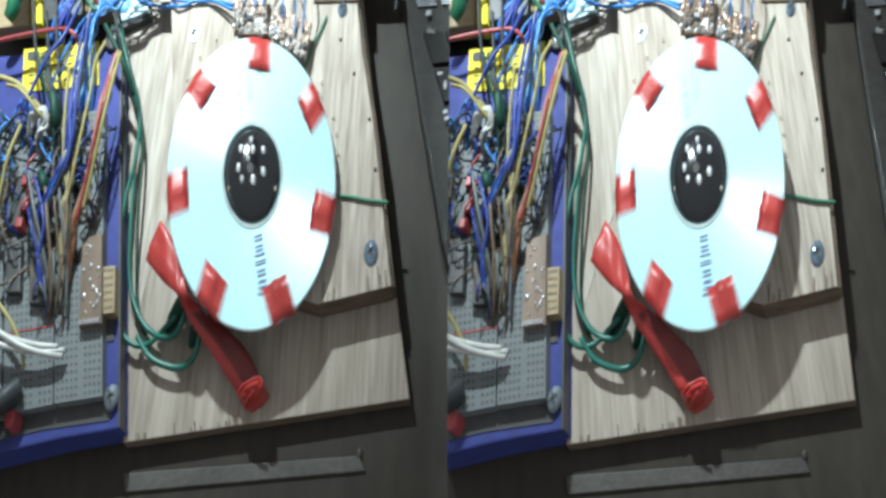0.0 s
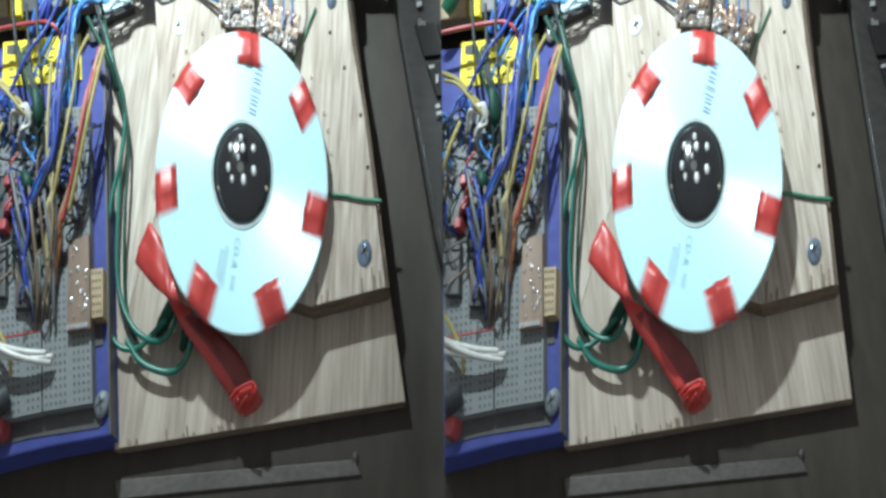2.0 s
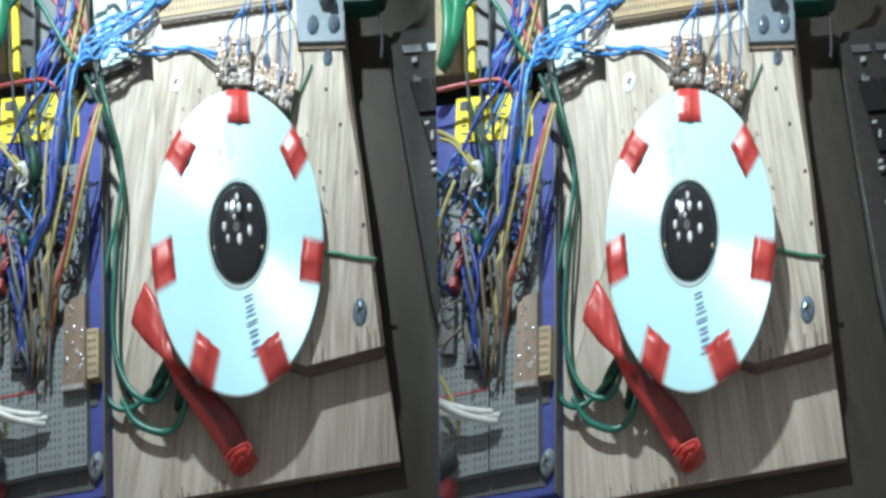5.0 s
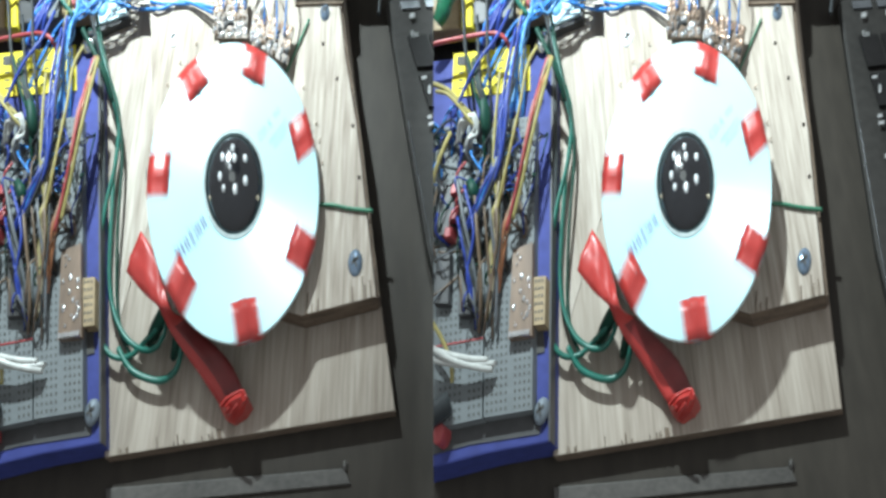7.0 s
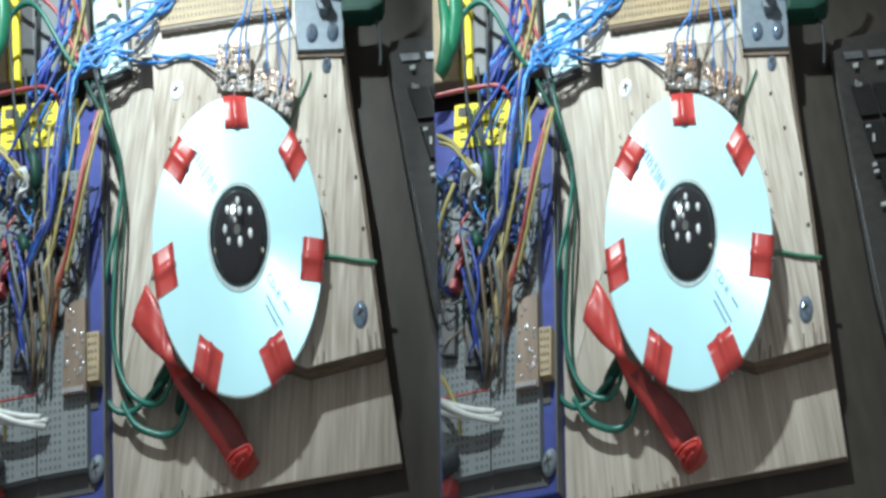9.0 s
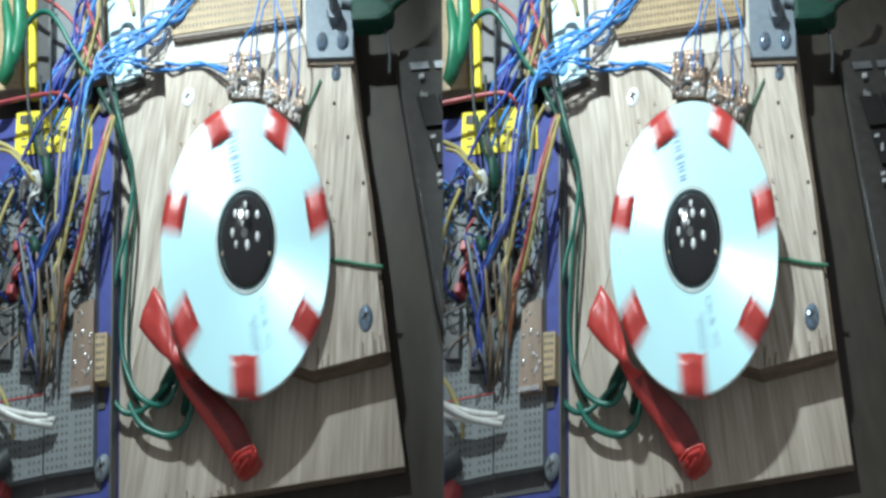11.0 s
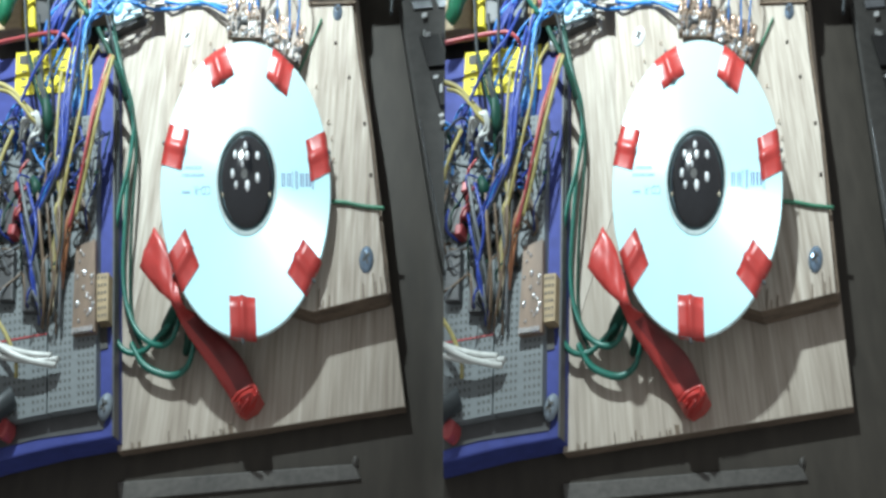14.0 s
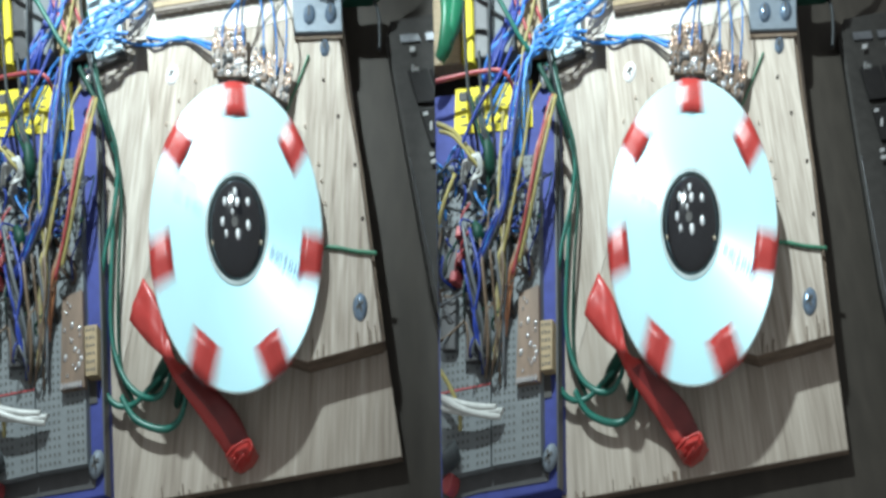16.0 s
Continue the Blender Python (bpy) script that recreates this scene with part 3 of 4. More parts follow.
def breadboards():
    breadboard([(-0.1240, -0.0630), (-0.1090, -0.0604), (-0.1263, 0.0512), (-0.1433, 0.0488)], 0.002, 10, 42, (5,))
    b = breadboard([(-0.1398, -0.0666), (-0.1245, -0.0632), (-0.1439, 0.0485), (-0.1618, 0.0461)], 0.002, 10, 42, (0, 6))
    breadboard([(-0.1558, -0.0708), (-0.1404, -0.0672), (-0.1625, 0.0456), (-0.1807, 0.0427)], 0.002, 10, 42, (5,))
    part("red_line", prism([(-0.1455, -0.0395), (-0.1290, -0.0363), (-0.1291, -0.0357), (-0.1456, -0.0389)], 0.0018, 0.0023), "w_red", b) if b else None
    m = thing("circuit_module", "brown circuit module with solder joints standing on the breadboard", "circuit board")
    q = [(-0.1196, -0.0375), (-0.1121, -0.0363), (-0.1176, -0.0022), (-0.1237, -0.0054)]
    part("board", patch(q, 0, 1, 0, 1, 0.0022, 0.005), "board", m)
    rng = random.Random(8)
    for i in range(16):
        u, v = rng.uniform(0.1, 0.9), rng.uniform(0.12, 0.95)
        x, y = lerp4(q, u, v)
        part("solder_joint", dome(x, y, rng.uniform(0.0007, 0.0016), 0.0049, 0.0008, 8, 3), "solder", m)
    for i in range(6):
        x, y = lerp4(q, 0.12 + i * 0.15, 0.03)
        part("pin", round_prism(x, y, 0.0011, 0.0022, 0.0062, n=8), "silver", m)
    c = thing("tan_connector", "tan strip connector with square holes on the panel", "connector")
    q = [(-0.1130, -0.0320), (-0.1093, -0.0314), (-0.1117, -0.0140), (-0.1158, -0.0146)]
    part("body", patch(q, 0, 1, 0, 1, PANEL_Z, 0.003), "perf", c)
    h = bmesh.new()
    for i in range(3):
        for j in range(6):
            patch(q, 0.15 + i * 0.27, 0.28 + i * 0.27, 0.08 + j * 0.16, 0.14 + j * 0.16, 0.0028, 0.0032, h)
    part("hole_grid", h, "slot", c)["kind"] = "stuff"
    d = thing("chip_row", "row of black chips plugged into the breadboard", "chip")
    for x0, y0, x1, y1 in ((56, 580, 84, 500), (60, 480, 86, 400), (108, 500, 134, 420), (14, 560, 40, 470), (104, 400, 132, 320), (16, 440, 44, 350)):
        part("chip", prism(ends(x0, y0, x1, y1), 0.0021, 0.0055, 0.0004), "black", d)
    s = thing("red_switch", "small red push switch at the panel edge", "switch")
    x, y = -0.1367, -0.0685
    part("body", round_prism(x, y, 0.0035, PANEL_Z + 0.0005, 0.004, 0.0008, 12), "w_red", s)


def ends(x0, y0, x1, y1):
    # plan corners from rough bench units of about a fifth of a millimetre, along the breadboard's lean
    def plan(x, y):
        k = 1 + (441 - y) * 0.000245
        return ((x - 784) * 0.0001958 * k, (441 - y) * 0.000218 * k)
    return [plan(x0, y0), plan(x1, y0), plan(x1, y1), plan(x0, y1)]


# ---- boards at the back ----
def back_boards():
    p = thing("perfboard", "tan perforated board with a dark pin strip edge", "circuit board")
    q = [(-0.1063, 0.1170), (-0.0554, 0.1273), (-0.0586, 0.1757), (-0.1155, 0.1654)]
    part("board", patch(q, 0, 1, 0, 1, TOP + 0.0025, 0.004), "perf", p)
    part("pin_strip", patch(q, 0, 1, -0.035, 0.015, TOP + 0.0012, 0.0036), "w_brown", p, "dark brown pin strip")
    for i in range(42):
        part("pin", patch(q, 0.008 + i * 0.0236, 0.020 + i * 0.0236, -0.050 - 0.006 * (i % 3), -0.034, TOP + 0.0002, 0.0030), "w_brown", p)
    h = bmesh.new()
    for i in range(34):
        for j in range(11):
            patch(q, 0.012 + i * 0.0289, 0.027 + i * 0.0289, 0.05 + j * 0.083, 0.088 + j * 0.083, 0.0038, 0.0041, h)
    part("hole_grid", h, "w_brown", p)["kind"] = "stuff"
    rng = random.Random(5)
    for q, ny in (([(-0.0800, 0.0827), (-0.0674, 0.0828), (-0.0695, 0.1065), (-0.0815, 0.1053)], 6), ([(-0.0667, 0.0822), (-0.0518, 0.0701), (-0.0504, 0.0877), (-0.0660, 0.0964)], 5)):
        c = thing("sensor_board", "small copper circuit board crowded with solder joints", "circuit board", "sensor boards")
        part("board", patch(q, 0, 1, 0, 1, 0.0055, 0.007), "board", c)
        part("foot", patch(q, 0.1, 0.9, 0.02, 0.12, 0.0002, 0.0055), "black", c)
        for i in range(8):
            for j in range(ny + 3):
                u, v = (i + 0.5 + rng.uniform(-0.3, 0.3)) / 8, (j + 0.5 + rng.uniform(-0.25, 0.25)) / (ny + 3)
                x, y = lerp4(q, u, v)
                if v < 0.42:
                    part("solder_joint", dome(x, y, rng.uniform(0.0009, 0.0020), 0.0069, rng.uniform(0.0008, 0.0018), 8, 3), rng.choice(("solder", "silver", "black", "solder", "board")), c)
                else:
                    part("copper_pad", dome(x, y, rng.uniform(0.0009, 0.0019), 0.0069, 0.0007, 8, 3), rng.choice(("copper", "copper", "copper", "solder", "w_brown")), c)
    x, y = -0.0621, 0.0940
    single("cream_diode", dome(x, y, 0.0026, 0.0071, 0.005, 12, 4), "w_white", "small cream diode standing on the sensor board", "diode")
    b = thing("steel_bracket", "zinc-plated steel bracket with two screws and a bolt", "bracket")
    q = [(-0.0516, 0.1056), (-0.0329, 0.1063), (-0.0365, 0.1769), (-0.0570, 0.1751)]
    part("plate", prism(q, TOP, 0.003, 0.0004), "steel", b)
    # dark strip laid down as the shade in front of the plate
    part("shadow_gap", patch(q, 0, 1, -0.03, 0.0, TOP, 0.0012), "ply_edge", b)
    for x, y, z in [(-0.0458, 0.1140, 0.0030), (-0.0375, 0.1146, 0.0030)]:
        h = part("bolt_head", dome(x, y, 0.0048, 0.0029, 0.003), "screw", b, "domed cross-head bolt")
        part("slot", prism([(x - 0.0004, y - 0.002), (x + 0.0004, y - 0.002), (x + 0.0004, y + 0.002), (x - 0.0004, y + 0.002)], 0.0055, 0.0061), "slot", b)
    x, y = -0.0415, 0.1280
    part("nut", round_prism(x, y, 0.0062, 0.0029, 0.008, 0.0005, 6), "steel", b)
    part("stud", round_prism(x, y + 0.001, 0.0036, 0.0079, 0.018, 0.0005, 14), "steel", b)


def clip_and_keyboard():
    c = thing("green_clip", "dark green insulated crocodile clip on the bracket", "clip")
    part("sleeve", prism([(-0.0349, 0.1328), (-0.0239, 0.1347), (-0.0170, 0.1299), (-0.0178, 0.1257), (-0.0225, 0.1221), (-0.0340, 0.1214)], -0.002, 0.008, 0.002), "w_dgreen", c)
    part("lead", tube([(-0.0199, 0.1311, 0.0020), (-0.0149, 0.1379, 0.0020), (-0.0099, 0.1423, 0.0020), (-0.0069, 0.1502, 0.0020)], 0.0022), "w_dgreen", c)
    part("lead", tube([(-0.0229, 0.1286, 0.0000), (-0.0197, 0.1197, 0.0000), (-0.0186, 0.1094, 0.0000), (-0.0186, 0.0994, 0.0000)], 0.0012), "w_black", c)
    part("jaw", tube([(-0.0308, 0.1311, 0.0040), (-0.0356, 0.1341, 0.0040), (-0.0388, 0.1347, 0.0040)], 0.003), "steel", c)
    k = thing("keyboard", "black laptop keyboard with worn pale key legends", "keyboard")
    out = [(0.0139, -0.0601), (0.0001, 0.0030), (-0.0081, 0.0555), (-0.0167, 0.1133), (-0.0150, 0.1217), (0.0014, 0.1254), (0.0346, 0.1316), (0.0490, -0.0059), (0.0265, -0.0657)]
    part("deck", prism(out, DESK + 0.0005, -0.0105, 0.0015), "keydeck", k)
    part("side_line", tube([(-0.0070, 0.0568, -0.0100), (-0.0019, 0.0259, -0.0100), (0.0035, -0.0058, -0.0100), (0.0069, -0.0249, -0.0100)], 0.0003), "silver_line", k, "thin silver edge line")
    q = [(0.0152, 0.0025), (0.0521, 0.0114), (0.0340, 0.1186), (-0.0139, 0.1140)]
    for j in range(6):
        for i in range(5):
            u, v = 0.03 + i * 0.19, 0.98 - j * 0.165
            if j == 0:
                part("function_key", patch(q, 0.055 + i * 0.21, 0.055 + i * 0.21 + 0.16, 0.962, 0.995, -0.0106, -0.0094), "silver_line", k)
            else:
                key = part("key", patch(q, u, u + 0.165, v - 0.115, v + 0.02, -0.0106, -0.0085), "key", k)
    for q in ([(-0.0069, 0.1044), (-0.0049, 0.1050), (-0.0049, 0.1073), (-0.0069, 0.1068)], [(0.0029, 0.1059), (0.0055, 0.1065), (0.0055, 0.1088), (0.0029, 0.1082)], [(-0.0020, 0.0746), (-0.0001, 0.0752), (-0.0001, 0.0765), (-0.0020, 0.0760)], [(0.0006, 0.0680), (0.0015, 0.0685), (0.0015, 0.0722), (0.0006, 0.0717)], [(0.0004, 0.0565), (0.0021, 0.0571), (0.0021, 0.0586), (0.0004, 0.0581)], [(0.0008, 0.0535), (0.0029, 0.0540), (0.0030, 0.0555), (0.0008, 0.0550)], [(0.0033, 0.0388), (0.0071, 0.0393), (0.0071, 0.0410), (0.0033, 0.0405)]):
        part("legend", prism(q, -0.0086, -0.0082), "legend", k)
    t = letters("Esc", 0.0042, 0.0001)
    t.transform(Matrix.Translation((-0.0048, 0.0966, -0.0083)) @ Matrix.Diagonal((0.55, 1, 1, 1)))
    part("legend", t, "legend", k)


# ---- left back corner ----
def back_corner():
    m = thing("film_module", "pale blue glossy module in a black frame behind the panel", "module")
    q = [(-0.1311, 0.0984), (-0.1195, 0.1047), (-0.1319, 0.1800), (-0.1467, 0.1765)]
    part("frame", patch(q, -0.03, 1.04, -0.018, 1, LOW, -0.0078), "black", m)
    part("window", patch(q, 0.03, 0.97, 0.012, 0.98, -0.0079, -0.0066), "pale", m, "pale blue glossy window")
    for i, (x, y, r) in enumerate([(-0.1295, 0.1305, -0.0060), (-0.1300, 0.1185, -0.0060), (-0.1254, 0.1111, -0.0060), (-0.1295, 0.1082, -0.0060), (-0.1254, 0.1215, -0.0060)]):
        part("blob", dome(x, y, 0.006 - i * 0.0006, -0.0068, 0.002, 14, 4), "w_lblue" if i % 2 else "pale", m)
    s = thing("battery_strip", "row of yellow and black strips behind the panel", "strips")
    part("yellow_bar", prism([(-0.1645, 0.0957), (-0.1602, 0.0963), (-0.1759, 0.1756), (-0.1803, 0.1755)], LOW, -0.003, 0.001), "yellow", s)
    part("black_bar", prism([(-0.1595, 0.0967), (-0.1535, 0.0978), (-0.1681, 0.1746), (-0.1744, 0.1745)], LOW, -0.002, 0.001), "black", s)
    part("tan_bar", prism([(-0.1809, 0.0943), (-0.1654, 0.0965), (-0.1814, 0.1766), (-0.1993, 0.1765)], LOW, -0.004, 0.001), "perf", s)
    part("white_block", prism([(-0.1537, 0.0999), (-0.1447, 0.1017), (-0.1585, 0.1767), (-0.1682, 0.1767)], LOW, -0.004, 0.001), "white", s)
    part("tan_block", prism([(-0.1447, 0.1025), (-0.1342, 0.1042), (-0.1468, 0.1778), (-0.1585, 0.1778)], LOW, -0.005, 0.001), "perf", s)
    for pts in ([(-0.1678, 0.1383, 0.0180), (-0.1636, 0.1205, 0.0180), (-0.1619, 0.1108, 0.0160), (-0.1620, 0.1014, 0.0140), (-0.1628, 0.0931, 0.0140)], [(-0.1700, 0.1223, 0.0160), (-0.1645, 0.1046, 0.0160), (-0.1635, 0.0922, 0.0140), (-0.1655, 0.0861, 0.0120)]):
        c = single("green_clip", tube(pts, 0.0034, taper=lambda t: 0.75 + 0.5 * math.sin(t * 3)), "w_bright", "bright green crocodile clip sleeve over the wires", "clip", "clips")


# ---- wires ----
def wire(name, pts, r, mat, label):
    single(name, tube(pts, r), mat, label, "wire", "wires")


def wires():
    g = "green insulated cable looping over the plywood"
    wire("green_cable", [(-0.1309, 0.0931, -0.0010), (-0.1242, 0.0802, -0.0010), (-0.1174, 0.0608, -0.0030), (-0.1143, 0.0489, -0.0040), (-0.1141, 0.0307, -0.0060), (-0.1124, 0.0081, -0.0070), (-0.1107, -0.0091, -0.0080), (-0.1074, -0.0219, -0.0080), (-0.1019, -0.0318, -0.0070), (-0.0957, -0.0366, -0.0060), (-0.0904, -0.0369, -0.0040), (-0.0870, -0.0328, -0.0010), (-0.0863, -0.0280, 0.0010)], 0.0013, "w_green", g)
    wire("green_cable", [(-0.1279, 0.0929, 0.0000), (-0.1213, 0.0742, 0.0000), (-0.1146, 0.0551, -0.0020), (-0.1135, 0.0367, -0.0040), (-0.1150, 0.0162, -0.0050), (-0.1145, -0.0035, -0.0060), (-0.1125, -0.0223, -0.0070), (-0.1093, -0.0336, -0.0070), (-0.1048, -0.0390, -0.0070), (-0.0991, -0.0386, -0.0070), (-0.0939, -0.0337, -0.0050), (-0.0895, -0.0308, -0.0010)], 0.0012, "w_green", g)
    wire("green_cable", [(-0.1036, -0.0362, -0.0070), (-0.0985, -0.0434, -0.0070), (-0.0928, -0.0466, -0.0070), (-0.0875, -0.0473, -0.0070), (-0.0834, -0.0445, -0.0060), (-0.0816, -0.0397, -0.0040), (-0.0806, -0.0328, -0.0010)], 0.0014, "w_green", g)
    wire("green_cable", [(-0.1330, 0.1172, 0.0010), (-0.1264, 0.0921, 0.0010), (-0.1191, 0.0690, 0.0000), (-0.1133, 0.0501, -0.0020), (-0.1111, 0.0343, -0.0040), (-0.1095, 0.0134, -0.0040), (-0.1086, -0.0035, -0.0070), (-0.1072, -0.0180, -0.0095), (-0.1040, -0.0300, -0.0095), (-0.1000, -0.0370, -0.0085)], 0.0010, "w_dgreen", "dark green cable running down the plywood edge")
    wire("black_cable", [(-0.1258, 0.0882, -0.0010), (-0.1209, 0.0576, -0.0020), (-0.1177, 0.0343, -0.0040), (-0.1147, 0.0076, -0.0060)], 0.0011, "w_black", "black cable running down the plywood edge")
    wire("red_wire", [(-0.1712, 0.0763, 0.0100), (-0.1594, 0.0797, 0.0100), (-0.1494, 0.0821, 0.0100), (-0.1426, 0.0816, 0.0110), (-0.1392, 0.0792, 0.0100), (-0.1383, 0.0767, 0.0060)], 0.0010, "w_red", "red wire arching over the blue panel")
    wire("red_wire", [(-0.1714, 0.1429, 0.0070), (-0.1611, 0.1324, 0.0110), (-0.1533, 0.1270, 0.0110), (-0.1461, 0.1206, 0.0090), (-0.1412, 0.1117, 0.0070), (-0.1346, 0.0978, 0.0050)], 0.0011, "w_red", "red wire running into the tangle")
    wire("red_wire", [(-0.1472, 0.1461, 0.0070), (-0.1399, 0.1260, 0.0090), (-0.1339, 0.1114, 0.0090), (-0.1307, 0.1046, 0.0070)], 0.0010, "w_red", "red wire running into the tangle")
    wire("orange_wire", [(-0.1195, 0.0675, 0.0160), (-0.1189, 0.0476, 0.0200), (-0.1196, 0.0337, 0.0200), (-0.1219, 0.0181, 0.0160), (-0.1238, 0.0028, 0.0120), (-0.1253, -0.0100, 0.0080), (-0.1261, -0.0206, 0.0040)], 0.0008, "w_orange", "orange wire dropping to the breadboard")
    wire("red_wire", [(-0.1197, 0.0655, 0.0170), (-0.1194, 0.0446, 0.0210), (-0.1196, 0.0285, 0.0210), (-0.1215, 0.0131, 0.0170), (-0.1239, -0.0019, 0.0130)], 0.0008, "w_red", "thin red wire dropping to the breadboard")
    wire("yellow_wire", [(-0.1180, 0.0663, 0.0170), (-0.1173, 0.0469, 0.0210), (-0.1180, 0.0307, 0.0210), (-0.1200, 0.0153, 0.0170), (-0.1223, 0.0023, 0.0130)], 0.0009, "w_yellow", "yellow wire dropping to the breadboard")
    wire("yellow_wire", [(-0.1374, 0.1432, 0.0100), (-0.1345, 0.1203, 0.0120), (-0.1343, 0.1060, 0.0120), (-0.1353, 0.0902, 0.0110), (-0.1341, 0.0717, 0.0110), (-0.1339, 0.0523, 0.0100), (-0.1337, 0.0368, 0.0080), (-0.1336, 0.0252, 0.0040)], 0.0008, "w_yellow", "yellow wire dropping through the tangle")
    wire("yellow_wire", [(-0.1792, 0.0589, 0.0140), (-0.1695, 0.0564, 0.0160), (-0.1611, 0.0559, 0.0160), (-0.1537, 0.0532, 0.0150), (-0.1483, 0.0479, 0.0130), (-0.1421, 0.0419, 0.0100)], 0.0011, "w_yellow", "yellow wire arching over the breadboard")
    wire("yellow_wire", [(-0.1488, 0.0349, 0.0160), (-0.1496, 0.0219, 0.0180), (-0.1507, 0.0117, 0.0160), (-0.1510, -0.0004, 0.0140), (-0.1500, -0.0156, 0.0100)], 0.0009, "w_yellow", "yellow wire hanging over the breadboard")
    wire("yellow_wire", [(-0.1597, -0.0166, 0.0120), (-0.1549, -0.0212, 0.0120), (-0.1459, -0.0306, 0.0110), (-0.1390, -0.0392, 0.0100), (-0.1352, -0.0472, 0.0080), (-0.1350, -0.0523, 0.0050)], 0.0009, "w_yellow", "yellow wire plugged into the breadboard")
    for a in ([(-0.1255, 0.0736, 0.0140), (-0.1269, 0.0626, 0.0160), (-0.1257, 0.0466, 0.0180), (-0.1259, 0.0303, 0.0180), (-0.1269, 0.0159, 0.0160), (-0.1288, 0.0028, 0.0120), (-0.1299, -0.0121, 0.0080)], [(-0.1574, 0.0523, 0.0160), (-0.1526, 0.0502, 0.0170), (-0.1482, 0.0461, 0.0160), (-0.1441, 0.0412, 0.0140), (-0.1422, 0.0399, 0.0110)], [(-0.1362, 0.0601, 0.0160), (-0.1337, 0.0402, 0.0170), (-0.1315, 0.0225, 0.0160), (-0.1287, 0.0071, 0.0120), (-0.1265, -0.0100, 0.0080)]):
        wire("yellow_wire", a, 0.0008, "w_yellow", "olive yellow wire bowed over the breadboard")
    for a in ([(-0.1321, 0.0847, 0.0170), (-0.1308, 0.0653, 0.0190), (-0.1301, 0.0483, 0.0190), (-0.1290, 0.0326, 0.0180), (-0.1296, 0.0203, 0.0160), (-0.1348, 0.0088, 0.0130), (-0.1397, -0.0021, 0.0090)], [(-0.1333, 0.0795, 0.0170), (-0.1324, 0.0579, 0.0190), (-0.1309, 0.0389, 0.0190), (-0.1287, 0.0236, 0.0180), (-0.1312, 0.0142, 0.0150), (-0.1372, 0.0050, 0.0120), (-0.1400, -0.0063, 0.0090)], [(-0.1371, 0.0873, 0.0170), (-0.1390, 0.0728, 0.0190), (-0.1433, 0.0628, 0.0190), (-0.1470, 0.0521, 0.0170), (-0.1503, 0.0422, 0.0140)]):
        wire("blue_wire", a, 0.0008, "w_dblue", "dark blue wire bowed over the breadboard")
    for k, pts in enumerate(([(-0.1598, -0.0250, 0.0120), (-0.1528, -0.0315, 0.0120), (-0.1459, -0.0396, 0.0110), (-0.1400, -0.0433, 0.0100), (-0.1307, -0.0456, 0.0090), (-0.1240, -0.0456, 0.0070)], [(-0.1576, -0.0351, 0.0120), (-0.1508, -0.0407, 0.0120), (-0.1434, -0.0451, 0.0100), (-0.1359, -0.0472, 0.0090), (-0.1289, -0.0476, 0.0080), (-0.1220, -0.0464, 0.0060)], [(-0.1600, -0.0282, 0.0100), (-0.1502, -0.0367, 0.0110), (-0.1416, -0.0426, 0.0110), (-0.1338, -0.0468, 0.0100), (-0.1269, -0.0483, 0.0080), (-0.1224, -0.0483, 0.0060)])):
        wire("white_wire", pts, 0.0012, "w_white", "white stranded wire curving over the breadboard")
    wire("black_cable", [(-0.1556, -0.0750, 0.0090), (-0.1473, -0.0722, 0.0090), (-0.1411, -0.0676, 0.0090), (-0.1366, -0.0630, 0.0080), (-0.1346, -0.0587, 0.0050)], 0.0042, "w_black", "thick black cable at the breadboard corner")
    wire("yellow_wire", [(-0.1344, 0.1329, 0.0080), (-0.1298, 0.1354, 0.0080), (-0.1258, 0.1348, 0.0060), (-0.1232, 0.1276, 0.0040)], 0.0016, "w_yellow", "olive yellow wire bent round the module")
    for a in ([(-0.1566, 0.1422, 0.0110), (-0.1521, 0.1193, 0.0130), (-0.1486, 0.0967, 0.0130), (-0.1455, 0.0769, 0.0110), (-0.1417, 0.0579, 0.0090), (-0.1409, 0.0483, 0.0050)], [(-0.1680, 0.1421, 0.0110), (-0.1614, 0.1135, 0.0130), (-0.1565, 0.0912, 0.0130), (-0.1524, 0.0717, 0.0110), (-0.1483, 0.0579, 0.0090), (-0.1466, 0.0483, 0.0050)], [(-0.1529, 0.0918, 0.0090), (-0.1488, 0.0732, 0.0090), (-0.1460, 0.0593, 0.0070), (-0.1451, 0.0496, 0.0030)], [(-0.1380, 0.1452, 0.0080), (-0.1336, 0.1181, 0.0080), (-0.1281, 0.0954, 0.0080), (-0.1237, 0.0807, 0.0060), (-0.1219, 0.0693, 0.0000)]):
        wire("black_cable", a, 0.0009, "w_black", "black cable hanging across the tangle")
    wire("green_cable", [(-0.1678, 0.0992, 0.0100), (-0.1634, 0.1087, 0.0120), (-0.1592, 0.1172, 0.0140), (-0.1533, 0.1183, 0.0160), (-0.1479, 0.1132, 0.0160), (-0.1413, 0.1028, 0.0140), (-0.1368, 0.0954, 0.0120), (-0.1332, 0.0910, 0.0100)], 0.0013, "w_green", "green cable crossing the blue bundle")
    wire("green_cable", [(-0.1282, 0.0835, 0.0110), (-0.1238, 0.0756, 0.0110), (-0.1184, 0.0655, 0.0090), (-0.1158, 0.0570, 0.0030)], 0.0014, "w_dgreen", "dark green cable turning down beside the panel")
